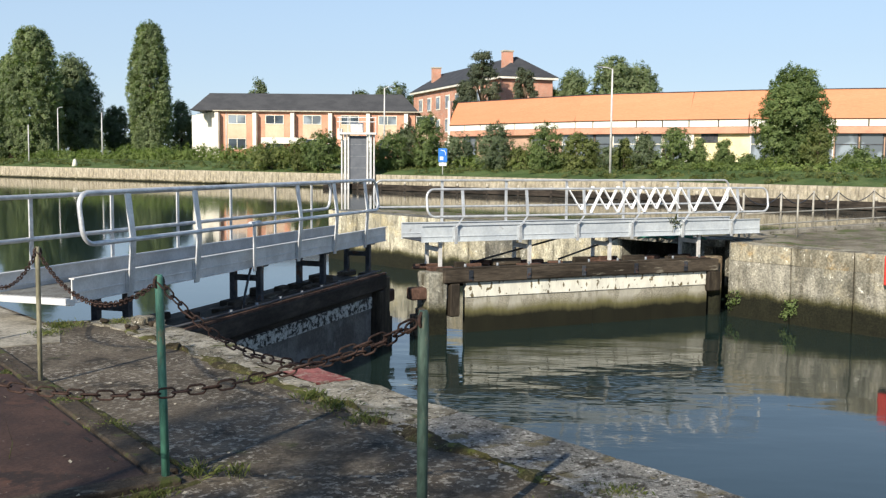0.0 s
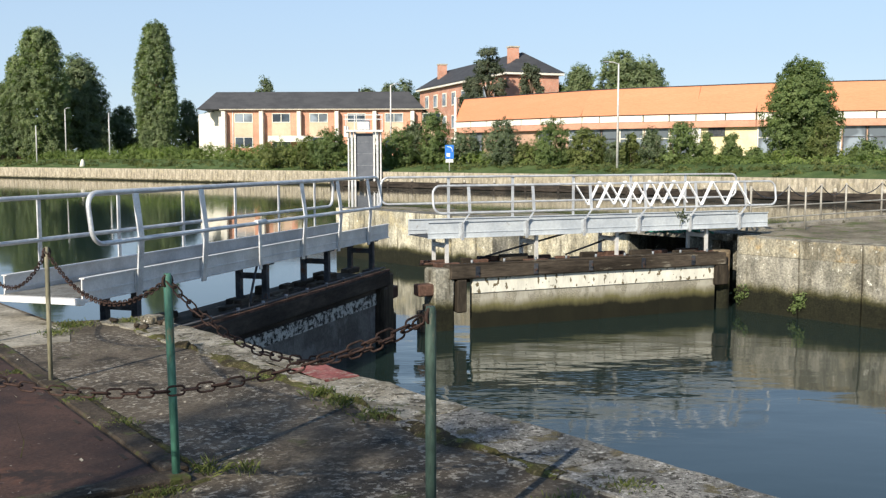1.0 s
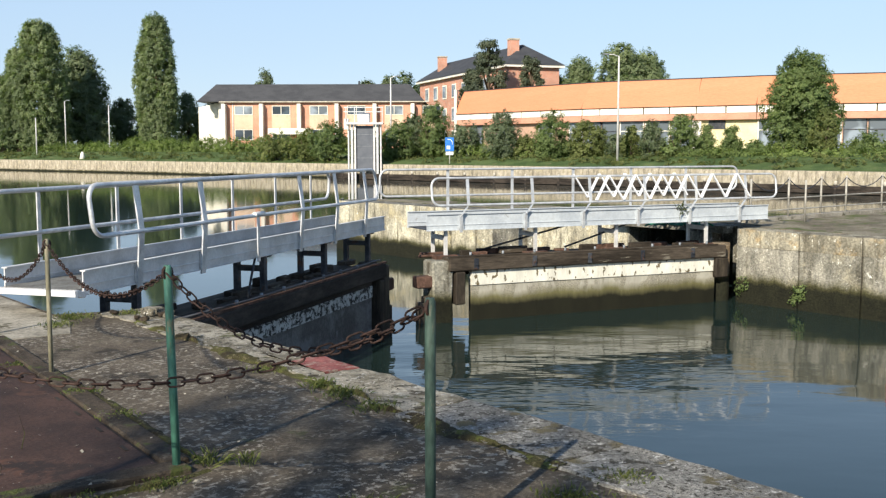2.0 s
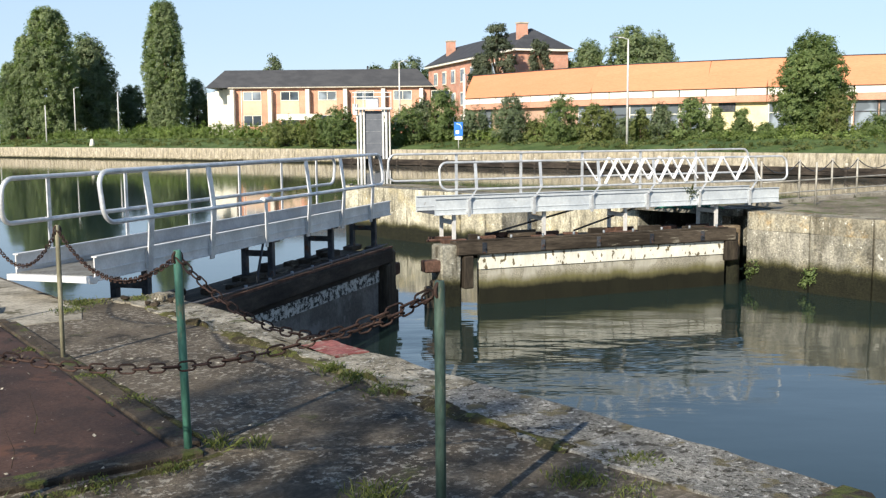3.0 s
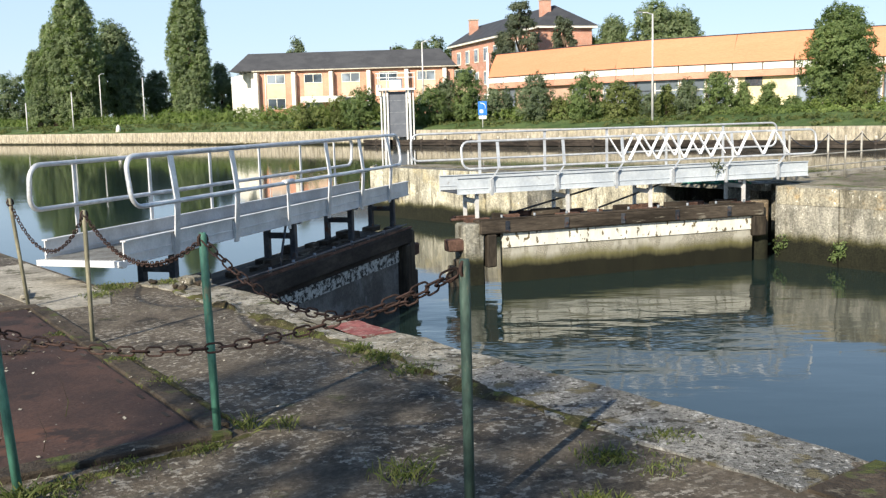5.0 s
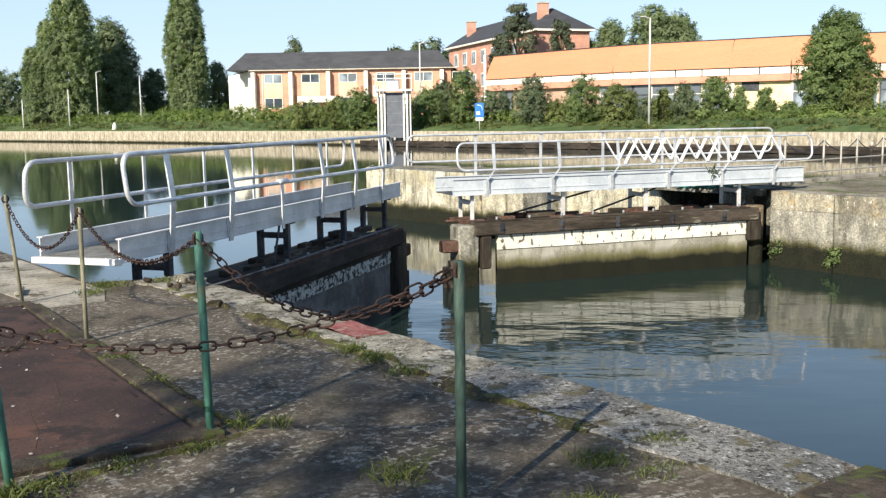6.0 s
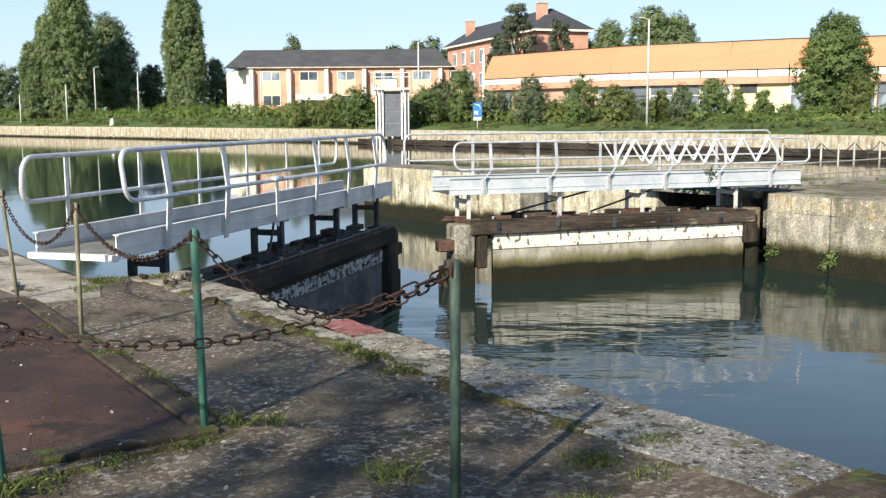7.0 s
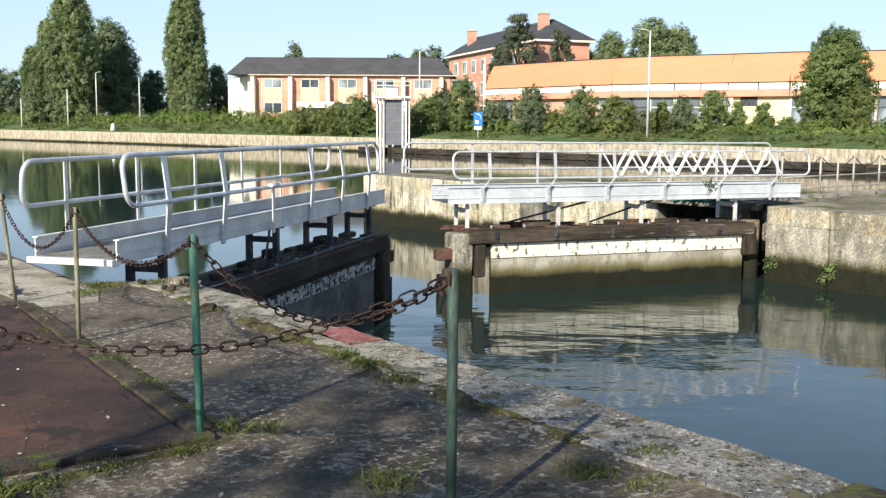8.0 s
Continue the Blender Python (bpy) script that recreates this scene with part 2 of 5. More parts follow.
M = dict(
    paving=paving_surface(),
    coping=surface("coping_concrete", (0.18, 0.162, 0.122), (0.38, 0.35, 0.285), 2.3, 34, 0.92, 0, 1.0, 0.014,
                   [((0.08, 0.07, 0.05), 6.0, 0.575), ((0.62, 0.60, 0.55), 11.0, 0.655), ((0.04, 0.036, 0.028), 22, 0.61), ((0.5, 0.48, 0.43), 30, 0.64), ((0.08, 0.085, 0.03), 2.6, 0.66)]),
    # Exposed pebbles; the greyer tone also holds the dappled shade on near stones.
    pebbled_shaded=surface("shade_grey_aggregate", (0.17, 0.166, 0.152), (0.31, 0.298, 0.268), 1.6, 45, 0.92, 0, 1.0, 0.016,
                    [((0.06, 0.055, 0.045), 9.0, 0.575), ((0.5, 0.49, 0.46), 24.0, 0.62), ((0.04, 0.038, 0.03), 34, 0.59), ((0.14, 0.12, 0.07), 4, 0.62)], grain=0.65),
    slab=surface("worn_slab", (0.22, 0.2, 0.16), (0.36, 0.33, 0.27), 1.6, 26, 0.9, 0, 0.5, 0.008, [((0.1, 0.09, 0.06), 3.0, 0.6)]),
    redpaint=surface("faded_red_paint", (0.19, 0.05, 0.045), (0.26, 0.095, 0.085), 5, 30, 0.8, 0, 0.6, 0.01, [((0.3, 0.25, 0.2), 8, 0.63), ((0.25, 0.13, 0.11), 19, 0.58)]),
    bright_red=surface("red_paint", (0.55, 0.04, 0.03), (0.7, 0.07, 0.05), 4, 30, 0.5),
    lockwall=wet_concrete("lock_wall_concrete", (0.14, 0.135, 0.12), (0.25, 0.24, 0.205), (0.27, 0.25, 0.2)),
    island_wall=wet_concrete("island_wall_concrete", (0.2, 0.19, 0.16), (0.33, 0.31, 0.265), (0.3, 0.27, 0.2), 0.6, 0.42),
    heel_timber=wet_concrete("wet_heel_timber", (0.14, 0.11, 0.08), (0.22, 0.175, 0.125), (0.2, 0.14, 0.08), 0.5),
    palewall=wet_concrete("pale_lock_concrete", (0.36, 0.33, 0.255), (0.53, 0.49, 0.385), (0.46, 0.39, 0.24)),
    farwall=wet_concrete("bank_wall_concrete", (0.33, 0.29, 0.225), (0.44, 0.39, 0.31), (0.36, 0.31, 0.2), 0.6, 0.14),
    island_coping=wet_concrete("island_coping_concrete", (0.22, 0.2, 0.155), (0.35, 0.32, 0.25), (0.36, 0.25, 0.12), 0.7),
    moss=surface("moss_and_soil", (0.045, 0.036, 0.02), (0.085, 0.085, 0.028), 3.0, 60, 0.95, 0, 1.0, 0.012, [((0.12, 0.13, 0.035), 8, 0.58), ((0.16, 0.14, 0.08), 26, 0.62)]),
    kerb=surface("dark_mossy_kerb", (0.036, 0.028, 0.02), (0.075, 0.058, 0.042), 2.2, 30, 0.92, 0, 0.8, 0.01, [((0.12, 0.105, 0.08), 7, 0.62), ((0.06, 0.07, 0.02), 3.5, 0.6)]),
    rustplate=surface("rusted_plate", (0.040, 0.025, 0.020), (0.076, 0.043, 0.032), 1.1, 60, 0.78, 0.1, 0.35, 0.003,
                      [((0.105, 0.052, 0.034), 0.9, 0.57), ((0.032, 0.022, 0.018), 1.9, 0.58), ((0.3, 0.28, 0.25), 30, 0.77)]),
    rust=surface("chain_rust", (0.030, 0.020, 0.017), (0.076, 0.047, 0.038), 9, 60, 0.85, 0.3, 0.5, 0.002),
    greenpaint=surface("weathered_green_paint", (0.04, 0.125, 0.088), (0.07, 0.195, 0.14), 7, 40, 0.6, 0, 0.5, 0.002,
                       [((0.13, 0.12, 0.075), 11, 0.58), ((0.25, 0.26, 0.2), 17, 0.68)], (1, 1, 0.3)),
    # Worn green, toned darker for the tree shade on the front post.
    oldgreen_shaded=surface("worn_shaded_green_paint", (0.026, 0.052, 0.040), (0.050, 0.086, 0.066), 9, 45, 0.7, 0, 0.6, 0.002,
                     [((0.12, 0.115, 0.08), 13, 0.63), ((0.03, 0.1, 0.07), 5, 0.58)], (1, 1, 0.3)),
    oldpost=surface("bare_post", (0.15, 0.14, 0.09), (0.27, 0.25, 0.17), 7, 40, 0.7, 0, 0.5, 0.002, [((0.04, 0.12, 0.07), 6, 0.6)], (1, 1, 0.3)),
    galv=surface("galvanised_steel", (0.55, 0.54, 0.52), (0.67, 0.66, 0.64), 3.0, 35, 0.5, 0.15, 0.15, 0.002, [((0.62, 0.62, 0.6), 5, 0.68)], grain=0.13),
    rail=surface("galvanised_tube", (0.5, 0.51, 0.52), (0.66, 0.67, 0.67), 5, 40, 0.42, 0.4, 0.1, 0.001, grain=0.13),
    whitebar=surface("white_paint", (0.78, 0.79, 0.8), (0.86, 0.86, 0.86), 4, 30, 0.45, 0, 0.1, 0.001, grain=0.13),
    bluesteel=surface("pale_blue_grey_paint", (0.42, 0.455, 0.485), (0.51, 0.545, 0.565), 2.2, 20, 0.55, 0, 0.15, 0.002, [((0.3, 0.3, 0.3), 5, 0.72)], grain=0.13),
    darksteel=surface("dark_painted_steel", (0.03, 0.035, 0.045), (0.075, 0.08, 0.09), 4, 30, 0.6, 0.3, 0.3, 0.003, [((0.1, 0.05, 0.03), 8, 0.64)]),
    sluicepanel=surface("slate_grey_paint", (0.085, 0.095, 0.115), (0.11, 0.12, 0.14), 1.5, 20, 0.6, 0, 0.1, 0.002, grain=0.1),
    railgrey=surface("weathered_grey_tube", (0.30, 0.28, 0.24), (0.42, 0.40, 0.35), 4, 30, 0.6, 0.2, 0.2, 0.001, grain=0.2),
    greysteel=surface("grey_steel", (0.16, 0.18, 0.2), (0.27, 0.29, 0.31), 3, 30, 0.55, 0.3, 0.2, 0.002, grain=0.13),
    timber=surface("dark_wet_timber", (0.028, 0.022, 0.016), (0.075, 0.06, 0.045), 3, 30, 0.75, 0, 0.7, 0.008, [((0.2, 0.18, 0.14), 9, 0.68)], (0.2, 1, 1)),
    # Near-black tone for undercut strips, plate joint and slots, left gate beam.
    near_black=surface("near_black_matte", (0.022, 0.018, 0.015), (0.056, 0.045, 0.036), 2, 20, 0.8, 0, 0.6, 0.01, None, (0.3, 0.3, 1)),
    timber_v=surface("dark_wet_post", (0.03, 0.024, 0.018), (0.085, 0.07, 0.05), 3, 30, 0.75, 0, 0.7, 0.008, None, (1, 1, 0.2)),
    redtimber=surface("rusted_bearer", (0.06, 0.034, 0.025), (0.13, 0.075, 0.055), 4, 30, 0.8, 0.1, 0.5, 0.005),
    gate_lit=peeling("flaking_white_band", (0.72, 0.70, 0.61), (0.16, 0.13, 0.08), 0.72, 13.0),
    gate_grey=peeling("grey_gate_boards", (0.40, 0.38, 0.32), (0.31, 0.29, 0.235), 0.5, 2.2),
    # Leaf out of the sun: its shade is put into these darker colours.
    gate_flake_shaded=peeling("shaded_mostly_flaked_band", (0.42, 0.42, 0.40), (0.03, 0.027, 0.024), 0.46, 9.0, False, (1, 1, 1.3), 7, 0.12),
    gate_shaded=surface("shade_dark_gate_boards", (0.065, 0.062, 0.058), (0.13, 0.127, 0.12), 2.5, 24, 0.7, 0, 0.5, 0.006, [((0.14, 0.14, 0.14), 3.2, 0.6)]),
    soil=surface("earth", (0.14, 0.12, 0.085), (0.26, 0.23, 0.17), 0.8, 15, 0.95, 0, 0.8, 0.03, [((0.10, 0.12, 0.04), 1.5, 0.55)]),
    lawn=surface("grass_ground", (0.06, 0.1, 0.03), (0.105, 0.15, 0.05), 0.35, 8, 0.95, 0, 0.9, 0.05, [((0.2, 0.19, 0.09), 0.6, 0.66)]),
    roof_slate=surface("dark_slate_roof", (0.048, 0.050, 0.056), (0.062, 0.064, 0.07), 0.5, 6, 0.75, 0, 0.3, 0.02, None, (1, 1, 3), grain=0.2),
    orange=surface("orange_roof_tile", (0.572, 0.238, 0.127), (0.596, 0.25, 0.135), 0.35, 5, 0.8, 0, 0.5, 0.03, None, (0.4, 0.4, 3), grain=0.13),
    brick=brickwork("red_brick", (0.48, 0.17, 0.10), (0.56, 0.22, 0.13), (0.5, 0.4, 0.32)),
    brick_pale=brickwork("pale_orange_brick", (0.52, 0.22, 0.14), (0.58, 0.26, 0.165), (0.5, 0.32, 0.23)),
    cream_brick=surface("cream_brick_panel", (0.60, 0.42, 0.30), (0.66, 0.47, 0.34), 0.6, 6, 0.85, grain=0.13),
    white_render=surface("white_render", (0.70, 0.67, 0.58), (0.82, 0.79, 0.70), 0.5, 6, 0.85, grain=0.13),
    cream=surface("cream_panel", (0.72, 0.62, 0.36), (0.8, 0.7, 0.45), 0.5, 6, 0.8, grain=0.13),
    cement=surface("cement_panel", (0.42, 0.38, 0.30), (0.5, 0.46, 0.38), 0.6, 6, 0.85),
    glass=glass_pane("window_glass"),
    glass_lit=glass_pane("curtained_glass", (0.12, 0.14, 0.16)),
    blue=surface("blue_sign_face", (0.02, 0.15, 0.55), (0.03, 0.19, 0.62), 4, 30, 0.4, grain=0.13),
    greennet=surface("green_netting", (0.02, 0.16, 0.11), (0.04, 0.26, 0.18), 6, 40, 0.7),
    bark=surface("bark", (0.06, 0.045, 0.03), (0.13, 0.10, 0.07), 2, 14, 0.9, 0, 0.8, 0.02, None, (1, 1, 0.25)),
    leaf_poplar=leafy("poplar_leaves", (0.165, 0.212, 0.118), (0.25, 0.288, 0.162), 0.45),
    leaf_dark=leafy("dark_leaves", (0.125, 0.16, 0.1), (0.19, 0.225, 0.135), 0.4),
    leaf_bright=leafy("bright_leaves", (0.115, 0.165, 0.065), (0.2, 0.25, 0.1), 0.4),
    leaf_hedge=leafy("hedge_leaves", (0.13, 0.18, 0.055), (0.21, 0.26, 0.09), 0.4),
    leaf_yellow=leafy("yellowish_leaves", (0.11, 0.14, 0.045), (0.21, 0.23, 0.09), 0.4),
    needles=leafy("needles", (0.065, 0.085, 0.06), (0.12, 0.14, 0.09), 0.3),
    blade=leafy("grass_blades", (0.05, 0.075, 0.022), (0.15, 0.16, 0.055), 0.3),
    water=water_surface(),
)


# ---- builders ----
def box(bm, x0, x1, y0, y1, z0, z1, m=None):
    vs = [bm.verts.new((x, y, z)) for z in (z0, z1) for x, y in ((x0, y0), (x1, y0), (x1, y1), (x0, y1))]
    for f in ((3, 2, 1, 0), (4, 5, 6, 7), (0, 1, 5, 4), (1, 2, 6, 5), (2, 3, 7, 6), (3, 0, 4, 7)):
        bm.faces.new([vs[i] for i in f])
    if m is not None:
        for v in vs:
            v.co = m @ v.co
    return bm


def prism(bm, pts, z0, z1):
    """A closed prism over a plan outline (counter-clockwise)."""
    lo = [bm.verts.new((x, y, z0)) for x, y in pts]
    hi = [bm.verts.new((x, y, z1)) for x, y in pts]
    n = len(pts)
    bm.faces.new(hi), bm.faces.new(lo[::-1])
    for i in range(n):
        bm.faces.new((lo[i], lo[(i + 1) % n], hi[(i + 1) % n], hi[i]))
    return bm


def tube(bm, pts, r, n=10, cap=True):
    """A round tube along points; r is one radius or one for each point."""
    pts = [Vector(p) for p in pts]
    rs = r if isinstance(r, (list, tuple)) else [r] * len(pts)
    rings, side = [], None
    for i, p in enumerate(pts):
        d = (pts[min(i + 1, len(pts) - 1)] - pts[max(i - 1, 0)]).normalized()
        side = side - d * side.dot(d) if side else d.orthogonal()
        side.normalize()
        up = d.cross(side)
        rings.append([bm.verts.new(p + rs[i] * (math.cos(a) * side + math.sin(a) * up)) for a in [2 * math.pi * k / n for k in range(n)]])
    for a, b in zip(rings, rings[1:]):
        for k in range(n):
            bm.faces.new((a[k], a[(k + 1) % n], b[(k + 1) % n], b[k])).smooth = True
    if cap:
        bm.faces.new(rings[0][::-1]), bm.faces.new(rings[-1])
    return bm


def soft(bm, w=0.008, seg=1):
    bmesh.ops.bevel(bm, geom=bm.edges[:], offset=w, segments=seg, affect="EDGES", profile=0.6, clamp_overlap=True)
    return bm


def roughen(bm, amount, scale, cuts=0, axis=None):
    """Uneven, chipped surface."""
    if cuts:
        bmesh.ops.subdivide_edges(bm, edges=bm.edges[:], cuts=cuts, use_grid_fill=True)
    for v in bm.verts:
        d = noise.noise_vector(v.co * scale) * amount
        v.co += d
    return bm


def part(name, bm, material, parent=None, label="", kind="", at=None):
    me = bpy.data.meshes.new(name)
    bmesh.ops.recalc_face_normals(bm, faces=bm.faces[:])
    bm.to_mesh(me)
    bm.free()
    me.materials.append(material)
    ob = new(name, me)
    ob.parent = parent
    if at is not None:
        ob.matrix_basis = at
    return tagged(ob, label=label, kind=kind)


def share(name, me, parent, at):
    ob = new(name, me)
    ob.parent = parent
    ob.matrix_basis = at
    return ob


def thing(name, label, category, at=None, group="", kind=""):
    ob = new(name)
    ob.empty_display_size = 0.2
    if at is not None:
        ob.matrix_basis = at
    return tagged(ob, label, category, group, kind)


def uv_walls(ob):
    """Metric UVs: along the wall and up."""
    me = ob.data
    layer = me.uv_layers.new(name="UVMap")
    for poly in me.polygons:
        n = poly.normal
        ax = Vector((-n.y, n.x, 0))
        ax = ax.normalized() if ax.length > 0.01 else Vector((1, 0, 0))
        for li in poly.loop_indices:
            co = me.vertices[me.loops[li].vertex_index].co
            layer.data[li].uv = (co.dot(ax), co.z)
    return ob


def quads(name, V, n_side, material, parent=None):
    """One mesh of loose polygons from an array (count, n_side, 3)."""
    cnt = len(V)
    me = bpy.data.meshes.new(name)
    me.vertices.add(cnt * n_side)
    me.vertices.foreach_set("co", V.reshape(-1).astype(np.float32))
    me.loops.add(cnt * n_side)
    me.loops.foreach_set("vertex_index", np.arange(cnt * n_side, dtype=np.int32))
    me.polygons.add(cnt)
    me.polygons.foreach_set("loop_start", np.arange(0, cnt * n_side, n_side, dtype=np.int32))
    me.update(calc_edges=True)
    me.materials.append(material)
    ob = new(name, me)
    ob.parent = parent
    return ob


def leaves(name, blobs, count, size, material, parent=None, seed=1, fill=0.88, flat=0.0):
    """Clumped leaves in ellipsoids (x, y, z, rx, ry, rz), denser towards the uneven outside."""
    rng = np.random.default_rng(seed)
    B = np.array(blobs, float)
    w = (B[:, 3] * B[:, 4] * B[:, 5]) ** (2 / 3)
    clumps = max(12, count // 26)
    idx = rng.choice(len(B), clumps, p=w / w.sum())
    d = rng.normal(size=(clumps, 3))
    d /= np.linalg.norm(d, axis=1)[:, None]
    rad = fill + (1.06 - fill) * rng.random(clumps) ** 0.6
    c = B[idx, :3] + d * rad[:, None] * B[idx, 3:] * (1 + 0.10 * rng.normal(size=(clumps, 1)))
    k = rng.integers(0, clumps, count)
    p = c[k] + rng.normal(size=(count, 3)) * size * 1.25
    face = d[k] + [0, 0, 0.35] + 0.38 * rng.normal(size=(count, 3))
    u = np.cross(face, rng.normal(size=(count, 3)))
    u /= np.linalg.norm(u, axis=1)[:, None]
    v = np.cross(face, u)
    v /= np.linalg.norm(v, axis=1)[:, None]
    s = size * (0.55 + 0.9 * rng.random((count, 1)))
    u, v = u * s, v * s * 0.6
    V = np.stack([p - u, p + v * 0.9 + u * 0.1, p + u, p - v * 0.9 + u * 0.1], axis=1)
    return quads(name, V, 4, material, parent)


def site(r, d):
    """Plan point of the far bank: r metres across and d metres out, on axes turned by 40 degrees."""
    c, s = math.cos(radians(40)), math.sin(radians(40))
    return (r * c + d * s, -r * s + d * c)


# ---- water and ground ----
def make_water():
    bm = bmesh.new()
    bmesh.ops.create_grid(bm, x_segments=4, y_segments=4, size=400)
    ob = part("water", bm, M["water"])
    ob.location = (60, 60, WATER)
    return tagged(ob, "dark green canal water with slow ripples", "water", kind="structure")


NEAR_BANK = [(-60, -60), (3.55, -60), (3.55, 1.6), (4.0, 2.03), (4.0, 9.3), (3.2, 9.55), (3.2, 17.5), (4.0, 18.0), (4.0, 30), (-4, 60), (-60, 90)]


def make_near_bank():
    bm = prism(bmesh.new(), NEAR_BANK, -4.0, 0.0)
    ob = part("pavement", bm, M["paving"])
    tagged(ob, "worn dark mossy paving of the lock side", "pavement", kind="structure")
    # coping stones along the edge
    y, rng = 2.2, random.Random(4)
    stones = [2.2, 3.35, 4.6, 5.75, 6.55, 7.7, 8.6, 9.3]
    for a, b in zip(stones, stones[1:]):
        # near stones get the aggregate whose grey includes the tree shade
        mat = M["coping"] if a > 4 else M["pebbled_shaded"]
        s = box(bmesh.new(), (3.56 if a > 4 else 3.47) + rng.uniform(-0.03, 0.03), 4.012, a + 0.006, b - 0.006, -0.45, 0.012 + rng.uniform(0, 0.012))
        bmesh.ops.subdivide_edges(s, edges=s.edges[:], cuts=9, use_grid_fill=True)
        for v in s.verts:
            if v.co.z > -0.1:
                v.co += noise.noise_vector(v.co * 5) * 0.012
                if v.co.x < 3.65:
                    v.co.x += 0.11 * noise.noise(Vector((0, v.co.y * 2.7, 3.1))) + 0.05 * noise.noise(Vector((2, v.co.y * 9, 0)))
                if v.co.x > 3.9:
                    v.co += noise.noise_vector(v.co * 2.3) * 0.022
        if a == 5.75:
            for v in s.verts:
                v.co.x = min(v.co.x, 3.725)
            red = box(bmesh.new(), 3.73, 4.014, 5.76, 6.26, -0.45, 0.02)
            part("coping_stone", roughen(red, 0.012, 4, 5), M["redpaint"], ob, "faded red painted coping stone")
            part("coping_stone", roughen(box(bmesh.new(), 3.73, 4.012, 6.27, b - 0.006, -0.45, 0.018), 0.012, 4, 4), mat, ob)
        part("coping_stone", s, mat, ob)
    s = prism(bmesh.new(), [(3.5, 2.19), (3.5, 1.66), (3.62, 1.68), (4.01, 2.06), (4.01, 2.19)], -0.45, 0.014)
    part("coping_stone", s, M["kerb"], ob, "broken brown coping end")
    s = box(bmesh.new(), 3.0, 3.56, -12, 1.58, -0.45, 0.014)
    part("coping_stone", s, M["coping"], ob)
    # wall face below the coping
    w = bmesh.new()
    box(w, 3.9, 4.004, 2.3, 9.25, -4, -0.452)
    part("lock_wall", w, M["lockwall"], ob)
    # pale worn slab by the footbridge landing
    s = prism(bmesh.new(), [(2.45, 8.5), (2.95, 8.45), (3.15, 9.0), (3.15, 9.6), (3.15, 11.6), (2.3, 11.4)], -0.05, 0.006)
    part("landing_slab", s, M["slab"], ob)
    s = prism(bmesh.new(), [(0.4, 8.9), (2.25, 9.1), (2.2, 11.2), (0.4, 11.0)], -0.05, 0.012)
    part("landing_slab", s, M["slab"], ob)


def moss_ridge(name, pts, width, height, seed, label):
    """Low uneven ridge of soil and moss that has grown along a joint."""
    bm = bmesh.new()
    path, rows = [Vector((*p, 0)) for p in pts], []
    for a, b in zip(path, path[1:]):
        n = max(2, int((b - a).length / 0.035))
        side = Vector((-(b - a).y, (b - a).x, 0)).normalized()
        for i in range(n):
            c = a.lerp(b, i / n)
            w = width * max(0.15, 0.75 + 0.9 * noise.noise(c * 2.1 + Vector((seed, 0, 0))) + 0.5 * noise.noise(c * 9))
            h = height * max(0.1, 0.7 + 0.9 * noise.noise(c * 4 + Vector((0, seed, 0))))
            row = []
            for k in range(9):
                u = -1 + k / 4
                q = c + side * (u * w + 0.3 * width * noise.noise(c * 3.3 + Vector((0, 0, seed))))
                z = h * (1 - u * u) * (1 + 0.7 * noise.noise(q * 22)) - 0.006 * (u * u)
                row.append(bm.verts.new((q.x, q.y, z)))
            rows.append(row)
    for r, s in zip(rows, rows[1:]):
        for k in range(8):
            bm.faces.new((r[k], r[k + 1], s[k + 1], s[k]))
    ob = part(name, bm, M["moss"])
    for f in ob.data.polygons:
        f.use_smooth = True
    return tagged(ob, label, "moss", kind="stuff")


def make_moss():
    moss_ridge("moss", [(3.5, 3.3), (3.5, 4.6), (3.58, 5.4), (3.58, 7.0), (3.62, 8.7)], 0.085, 0.036, 3, "brown-green moss grown along the coping joint")
    moss_ridge("moss", [(2.2, 4.6), (2.28, 5.8), (2.35, 7.2), (2.42, 8.5)], 0.05, 0.022, 8, "dry moss along the cover plate kerb")
    moss_ridge("moss", [(0.2, 4.27), (1.0, 4.3), (1.9, 4.32), (2.2, 4.4)], 0.05, 0.022, 12, "dry moss along the cover plate kerb")


def make_cover_plate():
    at = pose(2.0, 4.52, 0, 0, 0, -4.5)
    t = thing("cover_plate", "rust-brown steel cover plate set in a concrete kerb", "cover plate", at)
    for i in range(2):
        b = box(bmesh.new(), -1.72 * (i + 1) + 0.006, -1.72 * i - 0.014, 0.05, 4.1, 0.0, 0.022)
        part("plate", soft(b, 0.004), M["rustplate"], t)
    for y0, y1, x0, x1 in ((-0.12, 0.045, -3.5, 0.1), (4.105, 4.27, -3.5, 0.1)):
        part("kerb", roughen(soft(box(bmesh.new(), x0, x1, y0, y1, -0.05, 0.03), 0.01), 0.004, 6), M["kerb"], t)
    part("kerb", soft(box(bmesh.new(), 0.012, 0.15, 0.047, 4.1, -0.05, 0.028), 0.01), M["kerb"], t)
    part("joint", box(bmesh.new(), -0.0135, 0.0115, 0.05, 4.1, 0.001, 0.01), M["near_black"], t, "black open joint")
    for i in range(9):
        b = box(bmesh.new(), -0.075, -0.055, 0.35 + 0.42 * i, 0.45 + 0.42 * i, 0.0215, 0.025)
        part("slot", b, M["near_black"], t)


